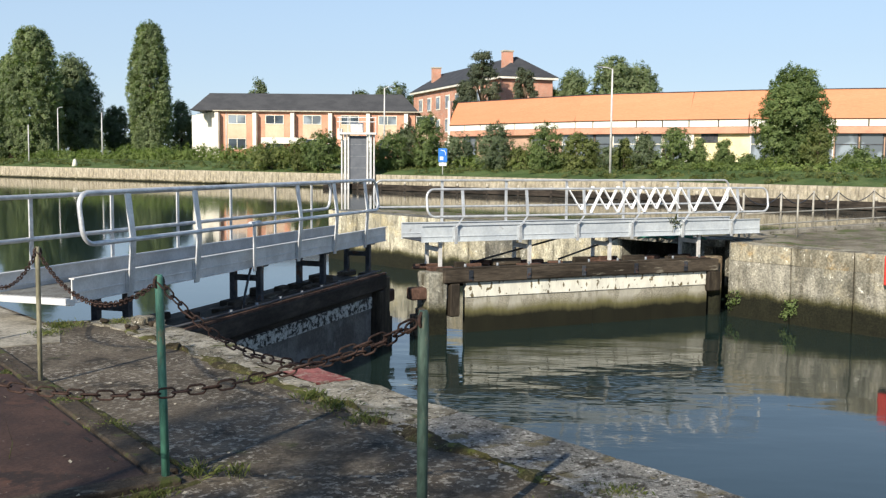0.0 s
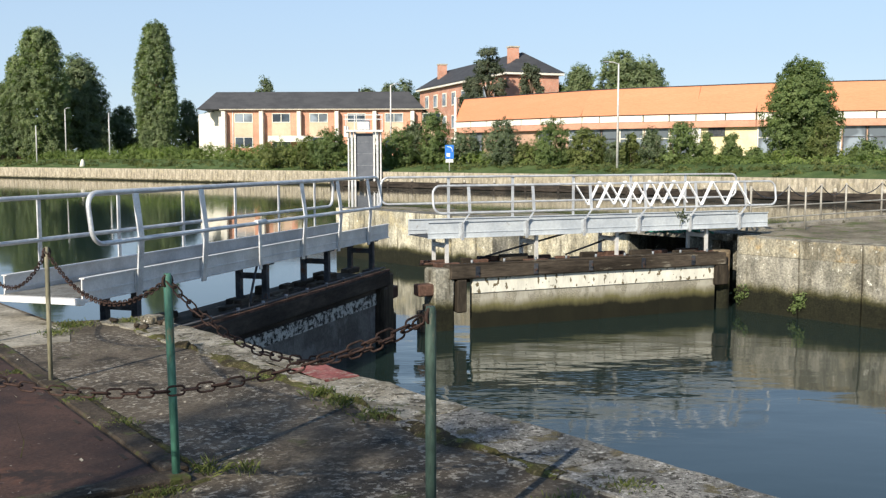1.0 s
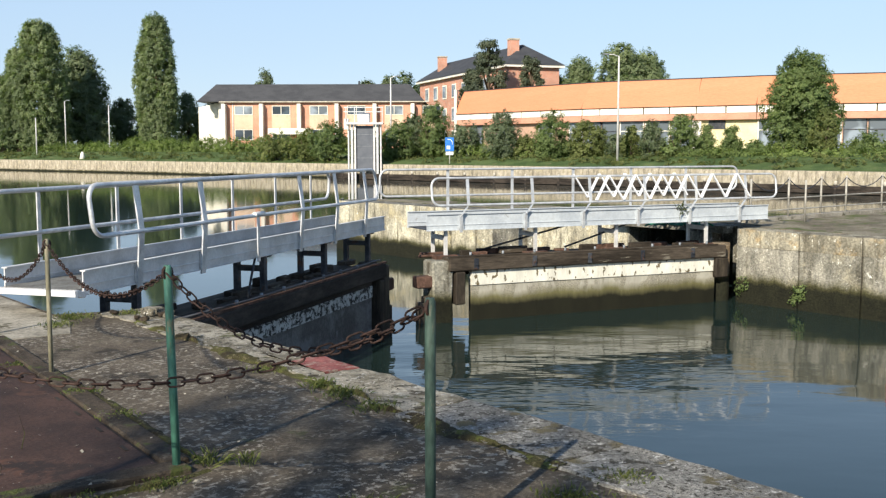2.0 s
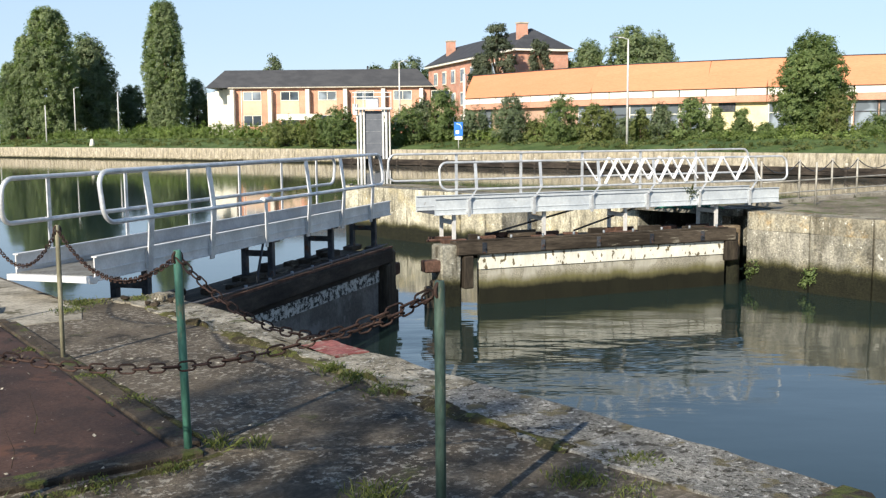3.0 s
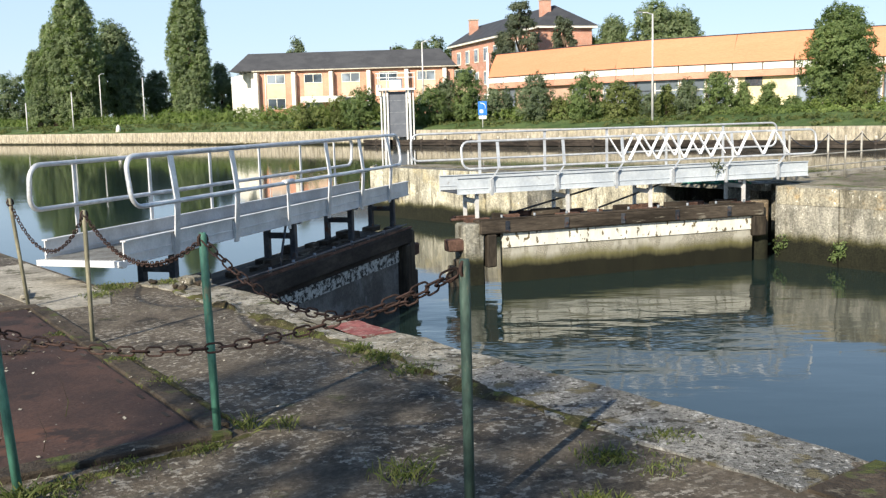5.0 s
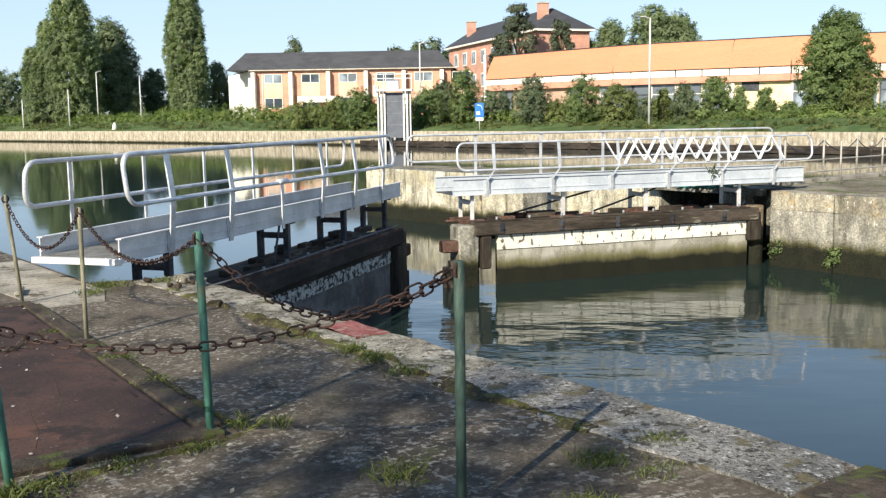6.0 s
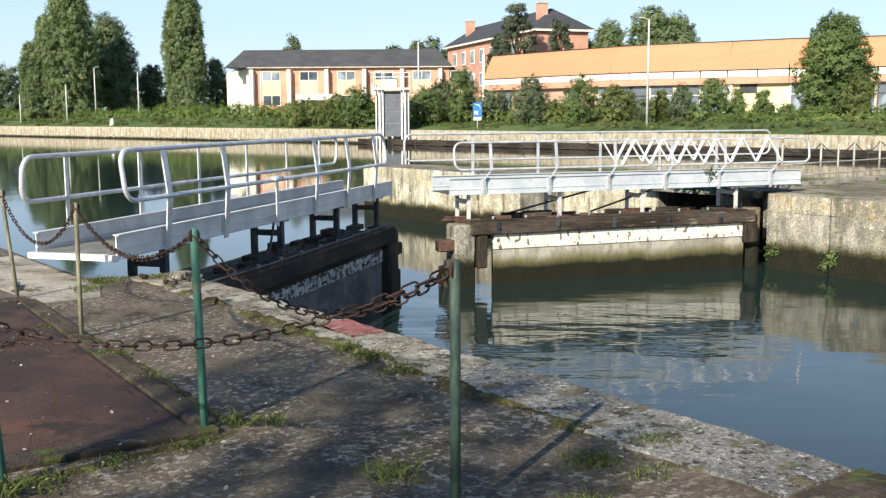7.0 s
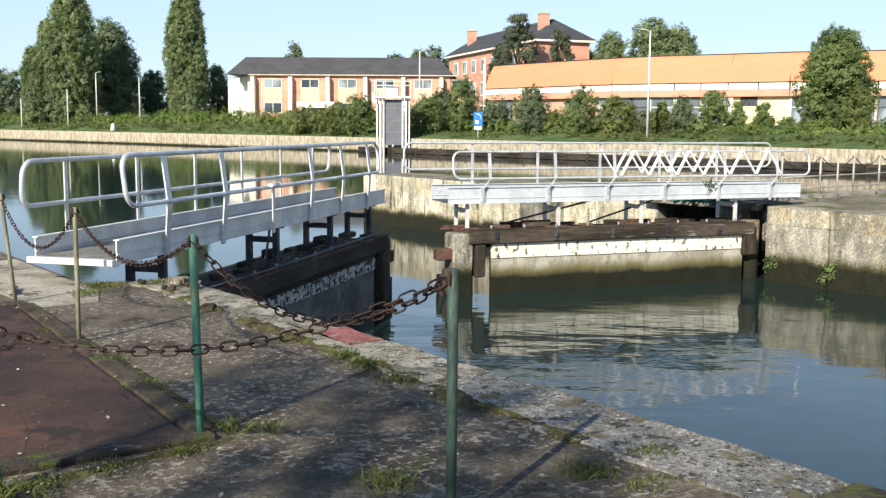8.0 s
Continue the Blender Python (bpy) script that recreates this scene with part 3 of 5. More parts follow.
def make_right_bank():
    out = [(16.7, -60), (34, -60), (34, 12.5), (20.3, 12.5), (20.1, 20), (19.0, 25.5), (17.6, 26), (16.7, 25), (16.7, 18.2), (17.6, 17.6), (17.6, 14.7), (19.7, 14.7), (19.7, 12.0), (17.6, 12.0), (17.6, 11.9), (16.7, 11.3)]
    bm = prism(bmesh.new(), out, -4.0, -0.03)
    ob = part("lock_island", bm, M["lockwall"])
    tagged(ob, "concrete lock island with streaked algae-dark walls", "lock wall", kind="structure")
    top = prism(bmesh.new(), [(17.25, -59), (33.7, -59), (33.7, 12.1), (20.0, 12.1), (19.8, 20), (18.8, 25), (18.0, 25.3), (18.0, 17.9), (18.0, 11.6), (17.25, 11.2)], -0.02, -0.022 + 0.012)
    part("earth_top", top, M["soil"], ob)
    rng = random.Random(7)
    ys = [11.25, 9.95, 8.75, 6.9, 5.2, 3.5, 1.5, -0.5, -2.5, -6]
    for b, a in zip(ys, ys[1:]):
        s = box(bmesh.new(), 16.645 - rng.uniform(0, 0.008), 17.25, a + 0.012, b - 0.012, -0.32, 0.0 + rng.uniform(0, 0.02))
        bmesh.ops.subdivide_edges(s, edges=s.edges[:], cuts=4, use_grid_fill=True)
        part("coping_stone", roughen(s, 0.014, 3), M["island_coping"], ob)
    for b, a in zip(ys, ys[1:]):
        s = roughen(box(bmesh.new(), 16.645, 16.72, a + 0.02, b - 0.02, -4, -0.324), 0.012, 1.3, 5)
        part("wall_panel", s, M["island_wall"], ob)
    # pale upstream wall face
    s = prism(bmesh.new(), [(16.68, 18.22), (16.72, 18.22), (16.72, 25.0), (17.62, 26.02), (17.6, 26.05), (16.68, 25.03)], -4, 0.02)
    part("wall_panel", s, M["palewall"], ob)
    part("pillar", box(bmesh.new(), 17.3, 17.6, 12.3, 12.85, -4, -0.165), M["island_wall"], ob, "grey concrete pillar in the recess")
    part("culvert_roof", box(bmesh.new(), 17.3, 19.9, 11.95, 14.9, -0.16, -0.024), M["lockwall"], ob)
    s = box(bmesh.new(), 17.585, 17.6, 14.75, 17.6, -4, 0.0)
    part("wall_panel", s, M["palewall"], ob)
    # pale concrete strip on the earth
    s = box(bmesh.new(), 18.3, 33.5, 12.12, 12.46, -0.028, 0.06)
    part("kerb", s, M["slab"], ob)


FAR_EDGE = [(-230, 250), (-120, 185), (-60.8, 140), (-40.5, 125), (-23.4, 111), (-10.2, 100), (0, 91), (9.9, 82.5), (19, 72.5), (27.7, 63.6), (45, 44), (72, 10), (90, -30)]


def make_far_bank():
    edge = [site(r, d) for r, d in FAR_EDGE]
    bm = bmesh.new()
    offs = [(0.0, 0.0), (0.45, 0.0), (0.5, -0.03), (3.0, 0.35), (9, 1.0), (30, 1.5), (120, 1.6), (900, 2.0), (2600, 2.0)]
    rows = []
    for i, (x, y) in enumerate(edge):
        a, b = Vector(edge[max(i - 1, 0)]), Vector(edge[min(i + 1, len(edge) - 1)])
        d = (b - a).normalized()
        n = Vector((-d.y, d.x))
        # beyond the first metres the sheet fans outwards from the water
        fan = Vector(site(0.55 * FAR_EDGE[i][0], 60)).normalized()
        fan = fan if FAR_EDGE[i][1] > 0 else Vector(site(1, -0.3)).normalized()
        row = []
        for o, z in offs:
            p = Vector((x, y)) + (n * o if o < 10 else n * 9 + fan * (o - 9))
            row.append(bm.verts.new((p.x, p.y, z)))
        rows.append(row)
    for a, b in zip(rows, rows[1:]):
        for k in range(2, len(offs) - 1):
            bm.faces.new((a[k], b[k], b[k + 1], a[k + 1]))
    ob = part("ground", bm, M["lawn"])
    if ob.data.polygons[0].normal.z < 0:
        ob.data.flip_normals()
    tagged(ob, "rough green bank sloping up from the water", "ground", kind="structure")
    wall = thing("bank_wall", "weathered pale concrete bank wall above the water", "wall", kind="structure")
    for i in range(1, len(edge) - 1):
        (x0, y0), (x1, y1) = edge[i], edge[i + 1]
        ln = math.hypot(x1 - x0, y1 - y0)
        n = max(1, round(ln / 6))
        ang = math.degrees(math.atan2(y1 - y0, x1 - x0))
        for k in range(n):
            f = k / n
            b = box(bmesh.new(), 0.01, ln / n - 0.01, 0, 0.5, -4, 0.02)
            part("wall_panel", b, M["farwall"], wall, at=pose(x0 + (x1 - x0) * f, y0 + (y1 - y0) * f, 0.0, 0, 0, ang))
    # low ledge at the foot of the wall
    led = thing("ledge", "low pale concrete ledge along the bank wall", "ledge", kind="structure")
    for i in range(1, 4):
        (x0, y0), (x1, y1) = edge[i], edge[i + 1]
        ln, ang = math.hypot(x1 - x0, y1 - y0), math.degrees(math.atan2(y1 - y0, x1 - x0))
        part("ledge_block", box(bmesh.new(), 0, ln, -0.9, -0.01, -2, WATER + 0.28), M["farwall"], led, at=pose(x0, y0, 0, 0, 0, ang))


def make_undercut():
    """Shade of the undercut as black strips before the far wall, with white-capped piles."""
    t = thing("timber_fender", "near-black strips as the shaded void below the bank wall, with white-capped piles", "fender")
    line = [site(r, d) for r, d in ((-11.5, 99.5), (0, 89.4), (9.9, 80.6), (19, 70.6), (27.7, 61.6), (45, 42))]
    for (x0, y0), (x1, y1) in zip(line, line[1:]):
        ln, ang = math.hypot(x1 - x0, y1 - y0), math.degrees(math.atan2(y1 - y0, x1 - x0))
        for z in (-0.98, -1.24):
            part("waling", box(bmesh.new(), 0, ln, -0.12, 0.12, z - 0.12, z + 0.12), M["near_black"], t, at=pose(x0, y0, 0, 0, 0, ang))
        part("plank_backing", box(bmesh.new(), 0, ln, 0.14, 0.2, -1.6, -0.86), M["near_black"], t, at=pose(x0, y0, 0, 0, 0, ang))
        n = max(1, round(ln / 3.1))
        for k in range(n):
            f = (k + 0.5) / n
            p = part("pile", tube(bmesh.new(), [(0, 0, -3), (0, 0, -0.8)], 0.13, 10), M["near_black"], t, at=pose(x0 + (x1 - x0) * f, y0 + (y1 - y0) * f - 0.25, 0))
            part("cap", tube(bmesh.new(), [(0, 0, -0.82), (0, 0, -0.6), (0, 0, -0.56)], [0.11, 0.11, 0.07], 10), M["cement"], p, "pale pile cap")


# ---- gates ----
def loop_rail(bm, x0, x1, y, z0, z1, r=0.024, rad=0.14, flare=0.0):
    """A handrail with rounded returns at both ends: top and middle tube in one."""
    pts = []
    for cx, cz, a0 in ((x1 - rad, z1 - rad, 90), (x1 - rad, z0 + rad, 0), (x0 + rad, z0 + rad, -90), (x0 + rad, z1 - rad, 180)):
        for k in range(6):
            a = radians(a0 - 18 * k)
            pts.append((cx + rad * math.cos(a), y, cz + rad * math.sin(a)))
    pts.append(pts[0])
    return tube(bm, pts, r, 10, False)


def tilted_rail(x0, x1, y_top, y_low, z0, z1, mat, leaf, r):
    bm = loop_rail(bmesh.new(), x0, x1, 0.0, z0, z1, r)
    for v in bm.verts:
        v.co.y += y_top + (y_low - y_top) * (z1 - v.co.z) / (z1 - z0)
    return part("handrail", bm, mat, leaf)


def footbridge(leaf, posts, back_posts, length, z_front, z_back, girder, tube_mat, x_start, x_rail, x_back, landing, knee, g0, g1, r):
    """Walkway carried on a gate leaf: channels, grating, rails with bent posts."""
    for y in (-0.03, 0.85):
        prof = ((-0.03, g0 - 0.012), (0.03, g0 - 0.012), (0.03, g0), (0.006, g0), (0.006, g1), (0.03, g1), (0.03, g1 + 0.012), (-0.03, g1 + 0.012), (-0.03, g1),
                (-0.006, g1), (-0.006, g0 + 0.09), (-0.016, g0 + 0.087), (-0.016, g0 + 0.075), (-0.006, g0 + 0.072), (-0.006, g0), (-0.03, g0))
        b = prism(bmesh.new(), prof, x_start, length)
        for v in b.verts:
            v.co = (v.co.z, y + v.co.x, v.co.y)
        part("side_channel", b, girder, leaf)
    part("deck_pan", box(bmesh.new(), x_start - landing, length, 0.02, 0.80, g0, g0 + 0.015), M["darksteel"], leaf)
    b = bmesh.new()
    for k in range(18):
        y = 0.022 + 0.0455 * k
        box(b, x_start - landing, x_start + 2.4, y, y + 0.02, g0 + 0.016, g0 + 0.045)
    tagged(part("grating", b, M["railgrey"], leaf), kind="stuff")
    if landing > 0.04:
        b = bmesh.new()
        box(b, x_start - landing - 0.06, x_start - landing, -0.06, 0.86, g0 - 0.015, g0 + 0.042)
        box(b, x_start - landing, x_start - 0.002, -0.06, -0.0, g0 - 0.03, g0 + 0.03)
        part("deck_edge", b, M["galv"], leaf)
    tilted_rail(*x_rail, -0.04, -0.1, *z_front, tube_mat, leaf, r)
    tilted_rail(*x_back, 0.87, 0.9, *z_back, tube_mat, leaf, r)
    zf0, zf1 = z_front
    for x in posts:
        b = bmesh.new()
        for (xa, ya, za), (xb, yb, zb) in (((x, -0.04, zf1), (x, -0.1, zf0)), ((x, -0.1, zf0), (x + knee, -0.075, g1 - 0.02)), ((x + knee, -0.075, g1 - 0.02), (x + knee, -0.055, g0 - 0.05))):
            m = look((xa, ya, za), (xb, yb, zb))
            ln = (Vector((xa, ya, za)) - Vector((xb, yb, zb))).length
            box(b, 0.068 - 4.7 * r, 4.7 * r - 0.068, -0.008, 0.008, -ln, 0.0, m)
        part("rail_post", b, tube_mat, leaf)
        b = box(bmesh.new(), x + knee - 0.05, x + knee + 0.05, -0.06, -0.04, g0 + 0.01, g1 - 0.01)
        part("clamp_plate", b, girder, leaf)
    for x in back_posts:
        b = box(bmesh.new(), x - 0.025, x + 0.025, 0.885, 0.9, g0, z_back[1])
        part("rail_post", b, tube_mat, leaf)


def trestle(leaf, x, z0, z1, mat, near=0.06, far=0.62, leg=0.04):
    """A small H-shaped support under the walkway, on a bearer."""
    b = bmesh.new()
    for y in (near, far):
        box(b, x - leg, x + leg, y, y + 1.75 * leg, z0, z1)
    box(b, x - 0.03, x + 0.03, near + 0.04, far + 0.03, z0 + 0.55 * (z1 - z0), z0 + 0.7 * (z1 - z0))
    box(b, x - 0.06, x + 0.06, -0.02, 0.8, z1 - 0.03, z1)
    part("trestle", b, mat, leaf)
    for y0 in (near - 0.04, far - 0.04):
        b = roughen(soft(box(bmesh.new(), x - 0.22, x + 0.22, y0, y0 + 0.16, z0 - 0.07, z0 + 0.015), 0.01), 0.01, 5)
        part("bearer", b, M["redtimber"] if mat is M["galv"] else M["timber"], leaf)


def gate_leaf(name, label, length, lit):
    """Mitre gate leaf in its own space: x from the heel to the mitre post, front towards -y."""
    # lit picks lighter materials; the unlit leaf carries its shade in colour
    leaf = thing(name, label, "lock gate")
    top = -0.3
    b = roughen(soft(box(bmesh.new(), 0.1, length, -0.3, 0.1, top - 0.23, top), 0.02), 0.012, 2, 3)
    part("top_beam", b, M["timber"] if lit else M["near_black"], leaf)
    b = roughen(soft(box(bmesh.new(), 0.1, length - 0.1, 0.12, 0.75, top - 0.34, top - 0.05), 0.02), 0.012, 2, 2)
    part("back_beam", b, M["timber"], leaf)
    # boarded skin in wide sheets under the beam, with a painted band above
    n = 4
    w = (length - 0.75) / n
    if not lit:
        part("upper_board", box(bmesh.new(), 0.3, length - 0.45, -0.21, -0.1, top - 0.308, top - 0.232), M["near_black"], leaf)
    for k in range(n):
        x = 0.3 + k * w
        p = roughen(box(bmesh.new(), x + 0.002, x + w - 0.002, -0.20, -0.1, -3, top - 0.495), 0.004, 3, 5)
        part("board", p, M["gate_grey"] if lit else M["gate_shaded"], leaf)
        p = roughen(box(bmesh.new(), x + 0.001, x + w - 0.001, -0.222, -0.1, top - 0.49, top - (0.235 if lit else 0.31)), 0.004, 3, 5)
        part("band_board", p, M["gate_lit"] if lit else M["gate_flake_shaded"], leaf)
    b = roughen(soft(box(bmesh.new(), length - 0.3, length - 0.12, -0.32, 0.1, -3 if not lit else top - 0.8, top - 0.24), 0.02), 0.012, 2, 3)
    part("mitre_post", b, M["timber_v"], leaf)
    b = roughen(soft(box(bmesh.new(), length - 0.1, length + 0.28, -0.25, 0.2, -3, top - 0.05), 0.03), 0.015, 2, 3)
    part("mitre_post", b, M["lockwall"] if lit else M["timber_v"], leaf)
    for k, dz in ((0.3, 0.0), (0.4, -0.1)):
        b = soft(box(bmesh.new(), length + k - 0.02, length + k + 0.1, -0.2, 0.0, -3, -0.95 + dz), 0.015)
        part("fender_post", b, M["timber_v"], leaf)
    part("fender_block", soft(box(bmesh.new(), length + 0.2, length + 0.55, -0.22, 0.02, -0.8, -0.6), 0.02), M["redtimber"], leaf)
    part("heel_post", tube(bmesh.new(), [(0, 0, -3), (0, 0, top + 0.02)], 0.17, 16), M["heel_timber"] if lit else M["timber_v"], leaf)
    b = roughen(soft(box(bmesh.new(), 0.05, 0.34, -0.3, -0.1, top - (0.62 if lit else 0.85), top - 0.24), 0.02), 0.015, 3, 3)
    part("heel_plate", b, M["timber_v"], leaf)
    # iron straps and bolts
    for k in range(5 if lit else 0):
        x = 0.9 + k * (length - 1.4) / 4
        b = box(bmesh.new(), x - 0.04, x + 0.04, -0.315, -0.305, top - 0.2, top - 0.02)
        tube(b, [(x, -0.32, top - 0.12), (x, -0.34, top - 0.12)], 0.02, 8)
        part("strap", b, M["darksteel"], leaf)
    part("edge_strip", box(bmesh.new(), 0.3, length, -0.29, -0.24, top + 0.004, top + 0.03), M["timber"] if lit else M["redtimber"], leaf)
    return leaf


def make_gates():
    left = gate_leaf("lock_gate", "timber lock gate leaf, coloured darker for shade, slowly swinging open", 6.5, False)
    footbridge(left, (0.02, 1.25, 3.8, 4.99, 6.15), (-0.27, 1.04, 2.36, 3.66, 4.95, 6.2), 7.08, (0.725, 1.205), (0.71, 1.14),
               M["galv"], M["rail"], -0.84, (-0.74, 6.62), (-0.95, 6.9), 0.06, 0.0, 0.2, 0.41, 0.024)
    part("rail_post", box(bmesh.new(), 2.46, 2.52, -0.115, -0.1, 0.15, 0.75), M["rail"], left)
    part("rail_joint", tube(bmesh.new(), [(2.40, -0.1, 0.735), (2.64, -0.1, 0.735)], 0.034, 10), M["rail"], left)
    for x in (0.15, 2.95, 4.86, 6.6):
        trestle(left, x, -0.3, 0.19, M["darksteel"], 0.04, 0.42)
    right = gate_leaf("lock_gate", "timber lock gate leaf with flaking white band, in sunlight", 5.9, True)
    footbridge(right, (-0.5, 0.68, 1.84, 3.02, 4.2, 5.45), (0.2, 1.5, 2.8, 4.1, 5.4), 6.2, (0.58, 1.04), (0.70, 1.17),
               M["bluesteel"], M["rail"], -1.1, (-1.25, 6.12), (-1.07, 6.7), 0.0, 0.12, 0.16, 0.42, 0.02)
    for x in (0.3, 2.35, 4.05, 5.8):
        trestle(right, x, -0.3, 0.19, M["galv"], leg=0.028)
    # white zigzag bars on both rails
    for y, off, n in ((-0.12, -0.42, 12), (0.84, 0.33, 9)):
        for k in range(n):
            x0 = off + 0.29 * k
            lean = 0.14 if k % 2 == 0 else -0.14
            a, c = (x0 + lean, y + 0.05, 1.05), (x0 - lean, y, 0.61)
            ln = (Vector(a) - Vector(c)).length
            part("zigzag_bar", box(bmesh.new(), -0.03, 0.03, -0.009, 0.009, -ln, 0, look(a, c)), M["whitebar"], right)
    # long stay rods down to the gate top
    for a, c in (((2.9, 0.4, 0.2), (5.0, 0.5, -0.28)), ((1.6, 0.4, 0.2), (3.2, 0.5, -0.28))):
        part("stay_rod", tube(bmesh.new(), [a, c], 0.018, 8), M["darksteel"], right)
    part("bundle", leaf_tangle(), M["blade"], right, "dry weed tangle caught on the walkway")
    for o in right.children:
        o.data.transform(Matrix.Diagonal((1, -1, 1, 1)))
        o.data.flip_normals()
    return left, right


def leaf_tangle():
    rng = random.Random(11)
    b = bmesh.new()
    for k in range(26):
        p = Vector((0.95 + rng.gauss(0, 0.05), -0.07 + rng.gauss(0, 0.03), 0.37 + rng.gauss(0, 0.05)))
        q = p + Vector((rng.gauss(0, 0.08), rng.gauss(0, 0.04), rng.gauss(0.02, 0.08)))
        tube(b, [p, (p + q) / 2 + Vector((0, 0, 0.02)), q], [0.008, 0.007, 0.002], 4)
    return b


# ---- posts and chains ----
POSTS = {"landing": (2.38, 8.80, 0.93), "middle": (2.29, 6.96, 0.94), "corner": (2.047, 4.480, 1.0), "front": (2.315, 2.862, 1.0), "side": (1.065, 4.30, 0.74)}
LEANS = {"landing": (-5.0, -1.6), "middle": (0.2, 0.0), "corner": (-1.0, -0.5), "front": (0.0, 0.0), "side": (-4.0, -0.5)}


def post_top(key, drop=0.03):
    x, y, h = POSTS[key]
    return (pose(x, y, 0, LEANS[key][1], LEANS[key][0], 0) @ Vector((0, 0, h - drop)))


def make_posts():
    for key, (x, y, h) in POSTS.items():
        green = key in ("corner", "front", "side")
        t = thing("chain_post", "slim green painted steel chain post, paint worn" if green else "slim bare weathered steel chain post", "post",
                  pose(x, y, 0, LEANS[key][1], LEANS[key][0], 20), "chain posts on the lock side")
        b = bmesh.new()
        r = 0.021 if key == "front" else 0.02 if green else 0.016
        tube(b, [(0, 0, -0.1), (0, 0, h * 0.5), (0, 0, h - 0.02), (0, 0, h)], [r, r, r, r * 0.8], 8)
        part("shaft", b, M["oldgreen_shaded"] if key == "front" else M["greenpaint"] if green else M["oldpost"], t)
        ring = bmesh.new()
        tube(ring, [(0.03 * math.cos(a), 0.0, h - 0.035 + 0.03 * math.sin(a)) for a in [k * math.pi / 6 for k in range(13)]], 0.007, 6, False)
        part("eye_ring", ring, M["rust"], t)


def link_mesh(length, width, r):
    bm = bmesh.new()
    half, pts = (length - width) / 2, []
    for k in range(7):
        a = radians(-90 + 30 * k)
        pts.append((half + width / 2 * math.cos(a), width / 2 * math.sin(a), 0))
    for k in range(7):
        a = radians(90 + 30 * k)
        pts.append((-half + width / 2 * math.cos(a), width / 2 * math.sin(a), 0))
    tube(bm, pts + pts[:1], r, 6, False)
    me = bpy.data.meshes.new("link")
    bm.to_mesh(me)
    bm.free()
    me.materials.append(M["rust"])
    return me


def make_chain(a, b, sag, me, pitch, label):
    a, b = Vector(a), Vector(b)
    t = thing("chain", label, "chain", group="chains between the posts")
    fine = [a.lerp(b, k / 400) - Vector((0, 0, 4 * sag * (k / 400) * (1 - k / 400))) for k in range(401)]
    run, picks, last = 0.0, [fine[0]], fine[0]
    for p, q in zip(fine, fine[1:]):
        run += (q - p).length
        if run >= pitch:
            picks.append(q)
            run -= pitch
    for k, (p, q) in enumerate(zip(picks, picks[1:])):
        d = (q - p).normalized()
        m = Matrix.Translation((p + q) / 2) @ d.to_track_quat("X", "Z").to_matrix().to_4x4() @ pose(0, 0, 0, 78 + 9 * math.sin(2.3 * k) if k % 2 else -12 + 9 * math.sin(1.7 * k))
        share("link", me, t, m)


def make_chains():
    me = link_mesh(0.074, 0.035, 0.0044)
    small = link_mesh(0.058, 0.028, 0.0036)
    lab = "rusty steel link chain hung between posts"
    make_chain(post_top("landing"), post_top("middle"), 0.33, small, 0.048, lab)
    make_chain(post_top("middle"), post_top("corner"), 0.22, small, 0.048, lab)
    make_chain(post_top("corner"), post_top("front"), 0.27, me, 0.0615, lab)
    make_chain(post_top("side"), post_top("front"), 0.185, me, 0.0615, lab)


# ---- right bank things ----
def make_island_rail():
    pts = [(18.6, 12.28), (20.05, 12.29), (21.4, 12.3), (22.5, 12.3), (24.2, 12.3), (26.0, 12.3), (27.8, 12.3)]
    t = thing("railing", "grey steel tube railing on the lock island edge", "railing")
    for x, y in pts:
        part("railing_upright", tube(bmesh.new(), [(x, y, 0.06), (x, y, 0.9)], 0.024, 8), M["railgrey"], t)
    for z in (0.2, 0.45):
        part("railing_tube", tube(bmesh.new(), [(x, y, z) for x, y in pts], 0.016, 8), M["railgrey"], t)
    for (x0, y0), (x1, y1) in zip(pts, pts[1:]):
        c = thing("railing_chain", "thin slack chain between railing posts", "chain", group="island chains")
        p = [(x0 + (x1 - x0) * k / 12, y0 + (y1 - y0) * k / 12, 0.87 - 0.95 * (k / 12) * (1 - k / 12)) for k in range(13)]
        part("chain_run", tube(bmesh.new(), p, 0.011, 5), M["darksteel"], c)
    c = thing("mooring_post", "slim leaning steel post on the lock island", "post", pose(19.4, 11.5, -0.02, 2, -3, 0))
    part("shaft", tube(bmesh.new(), [(0, 0, 0), (0, 0, 0.9)], 0.02, 8), M["railgrey"], c)


def make_small_things():
    t = thing("fender_cushion", "bright red painted fender panel on the lock wall", "fender")
    b = soft(box(bmesh.new(), 16.5, 16.68, 7.1, 8.17, -0.5, 0.02), 0.05, 3)
    part("pad", b, M["bright_red"], t)
    t = thing("green_net", "crumpled green netting under the walkway", "net")
    rng = random.Random(9)
    b = bmesh.new()
    for k in range(30):
        p = Vector((16.95 + rng.gauss(0, 0.2), 13.0 + rng.gauss(0, 0.3), -0.02))
        tube(b, [p, p + Vector((rng.gauss(0, 0.15), rng.gauss(0, 0.2), rng.uniform(0.02, 0.25))), p + Vector((rng.gauss(0, 0.3), rng.gauss(0, 0.3), 0.02))], 0.02, 5)
    part("netting", b, M["greennet"], t)


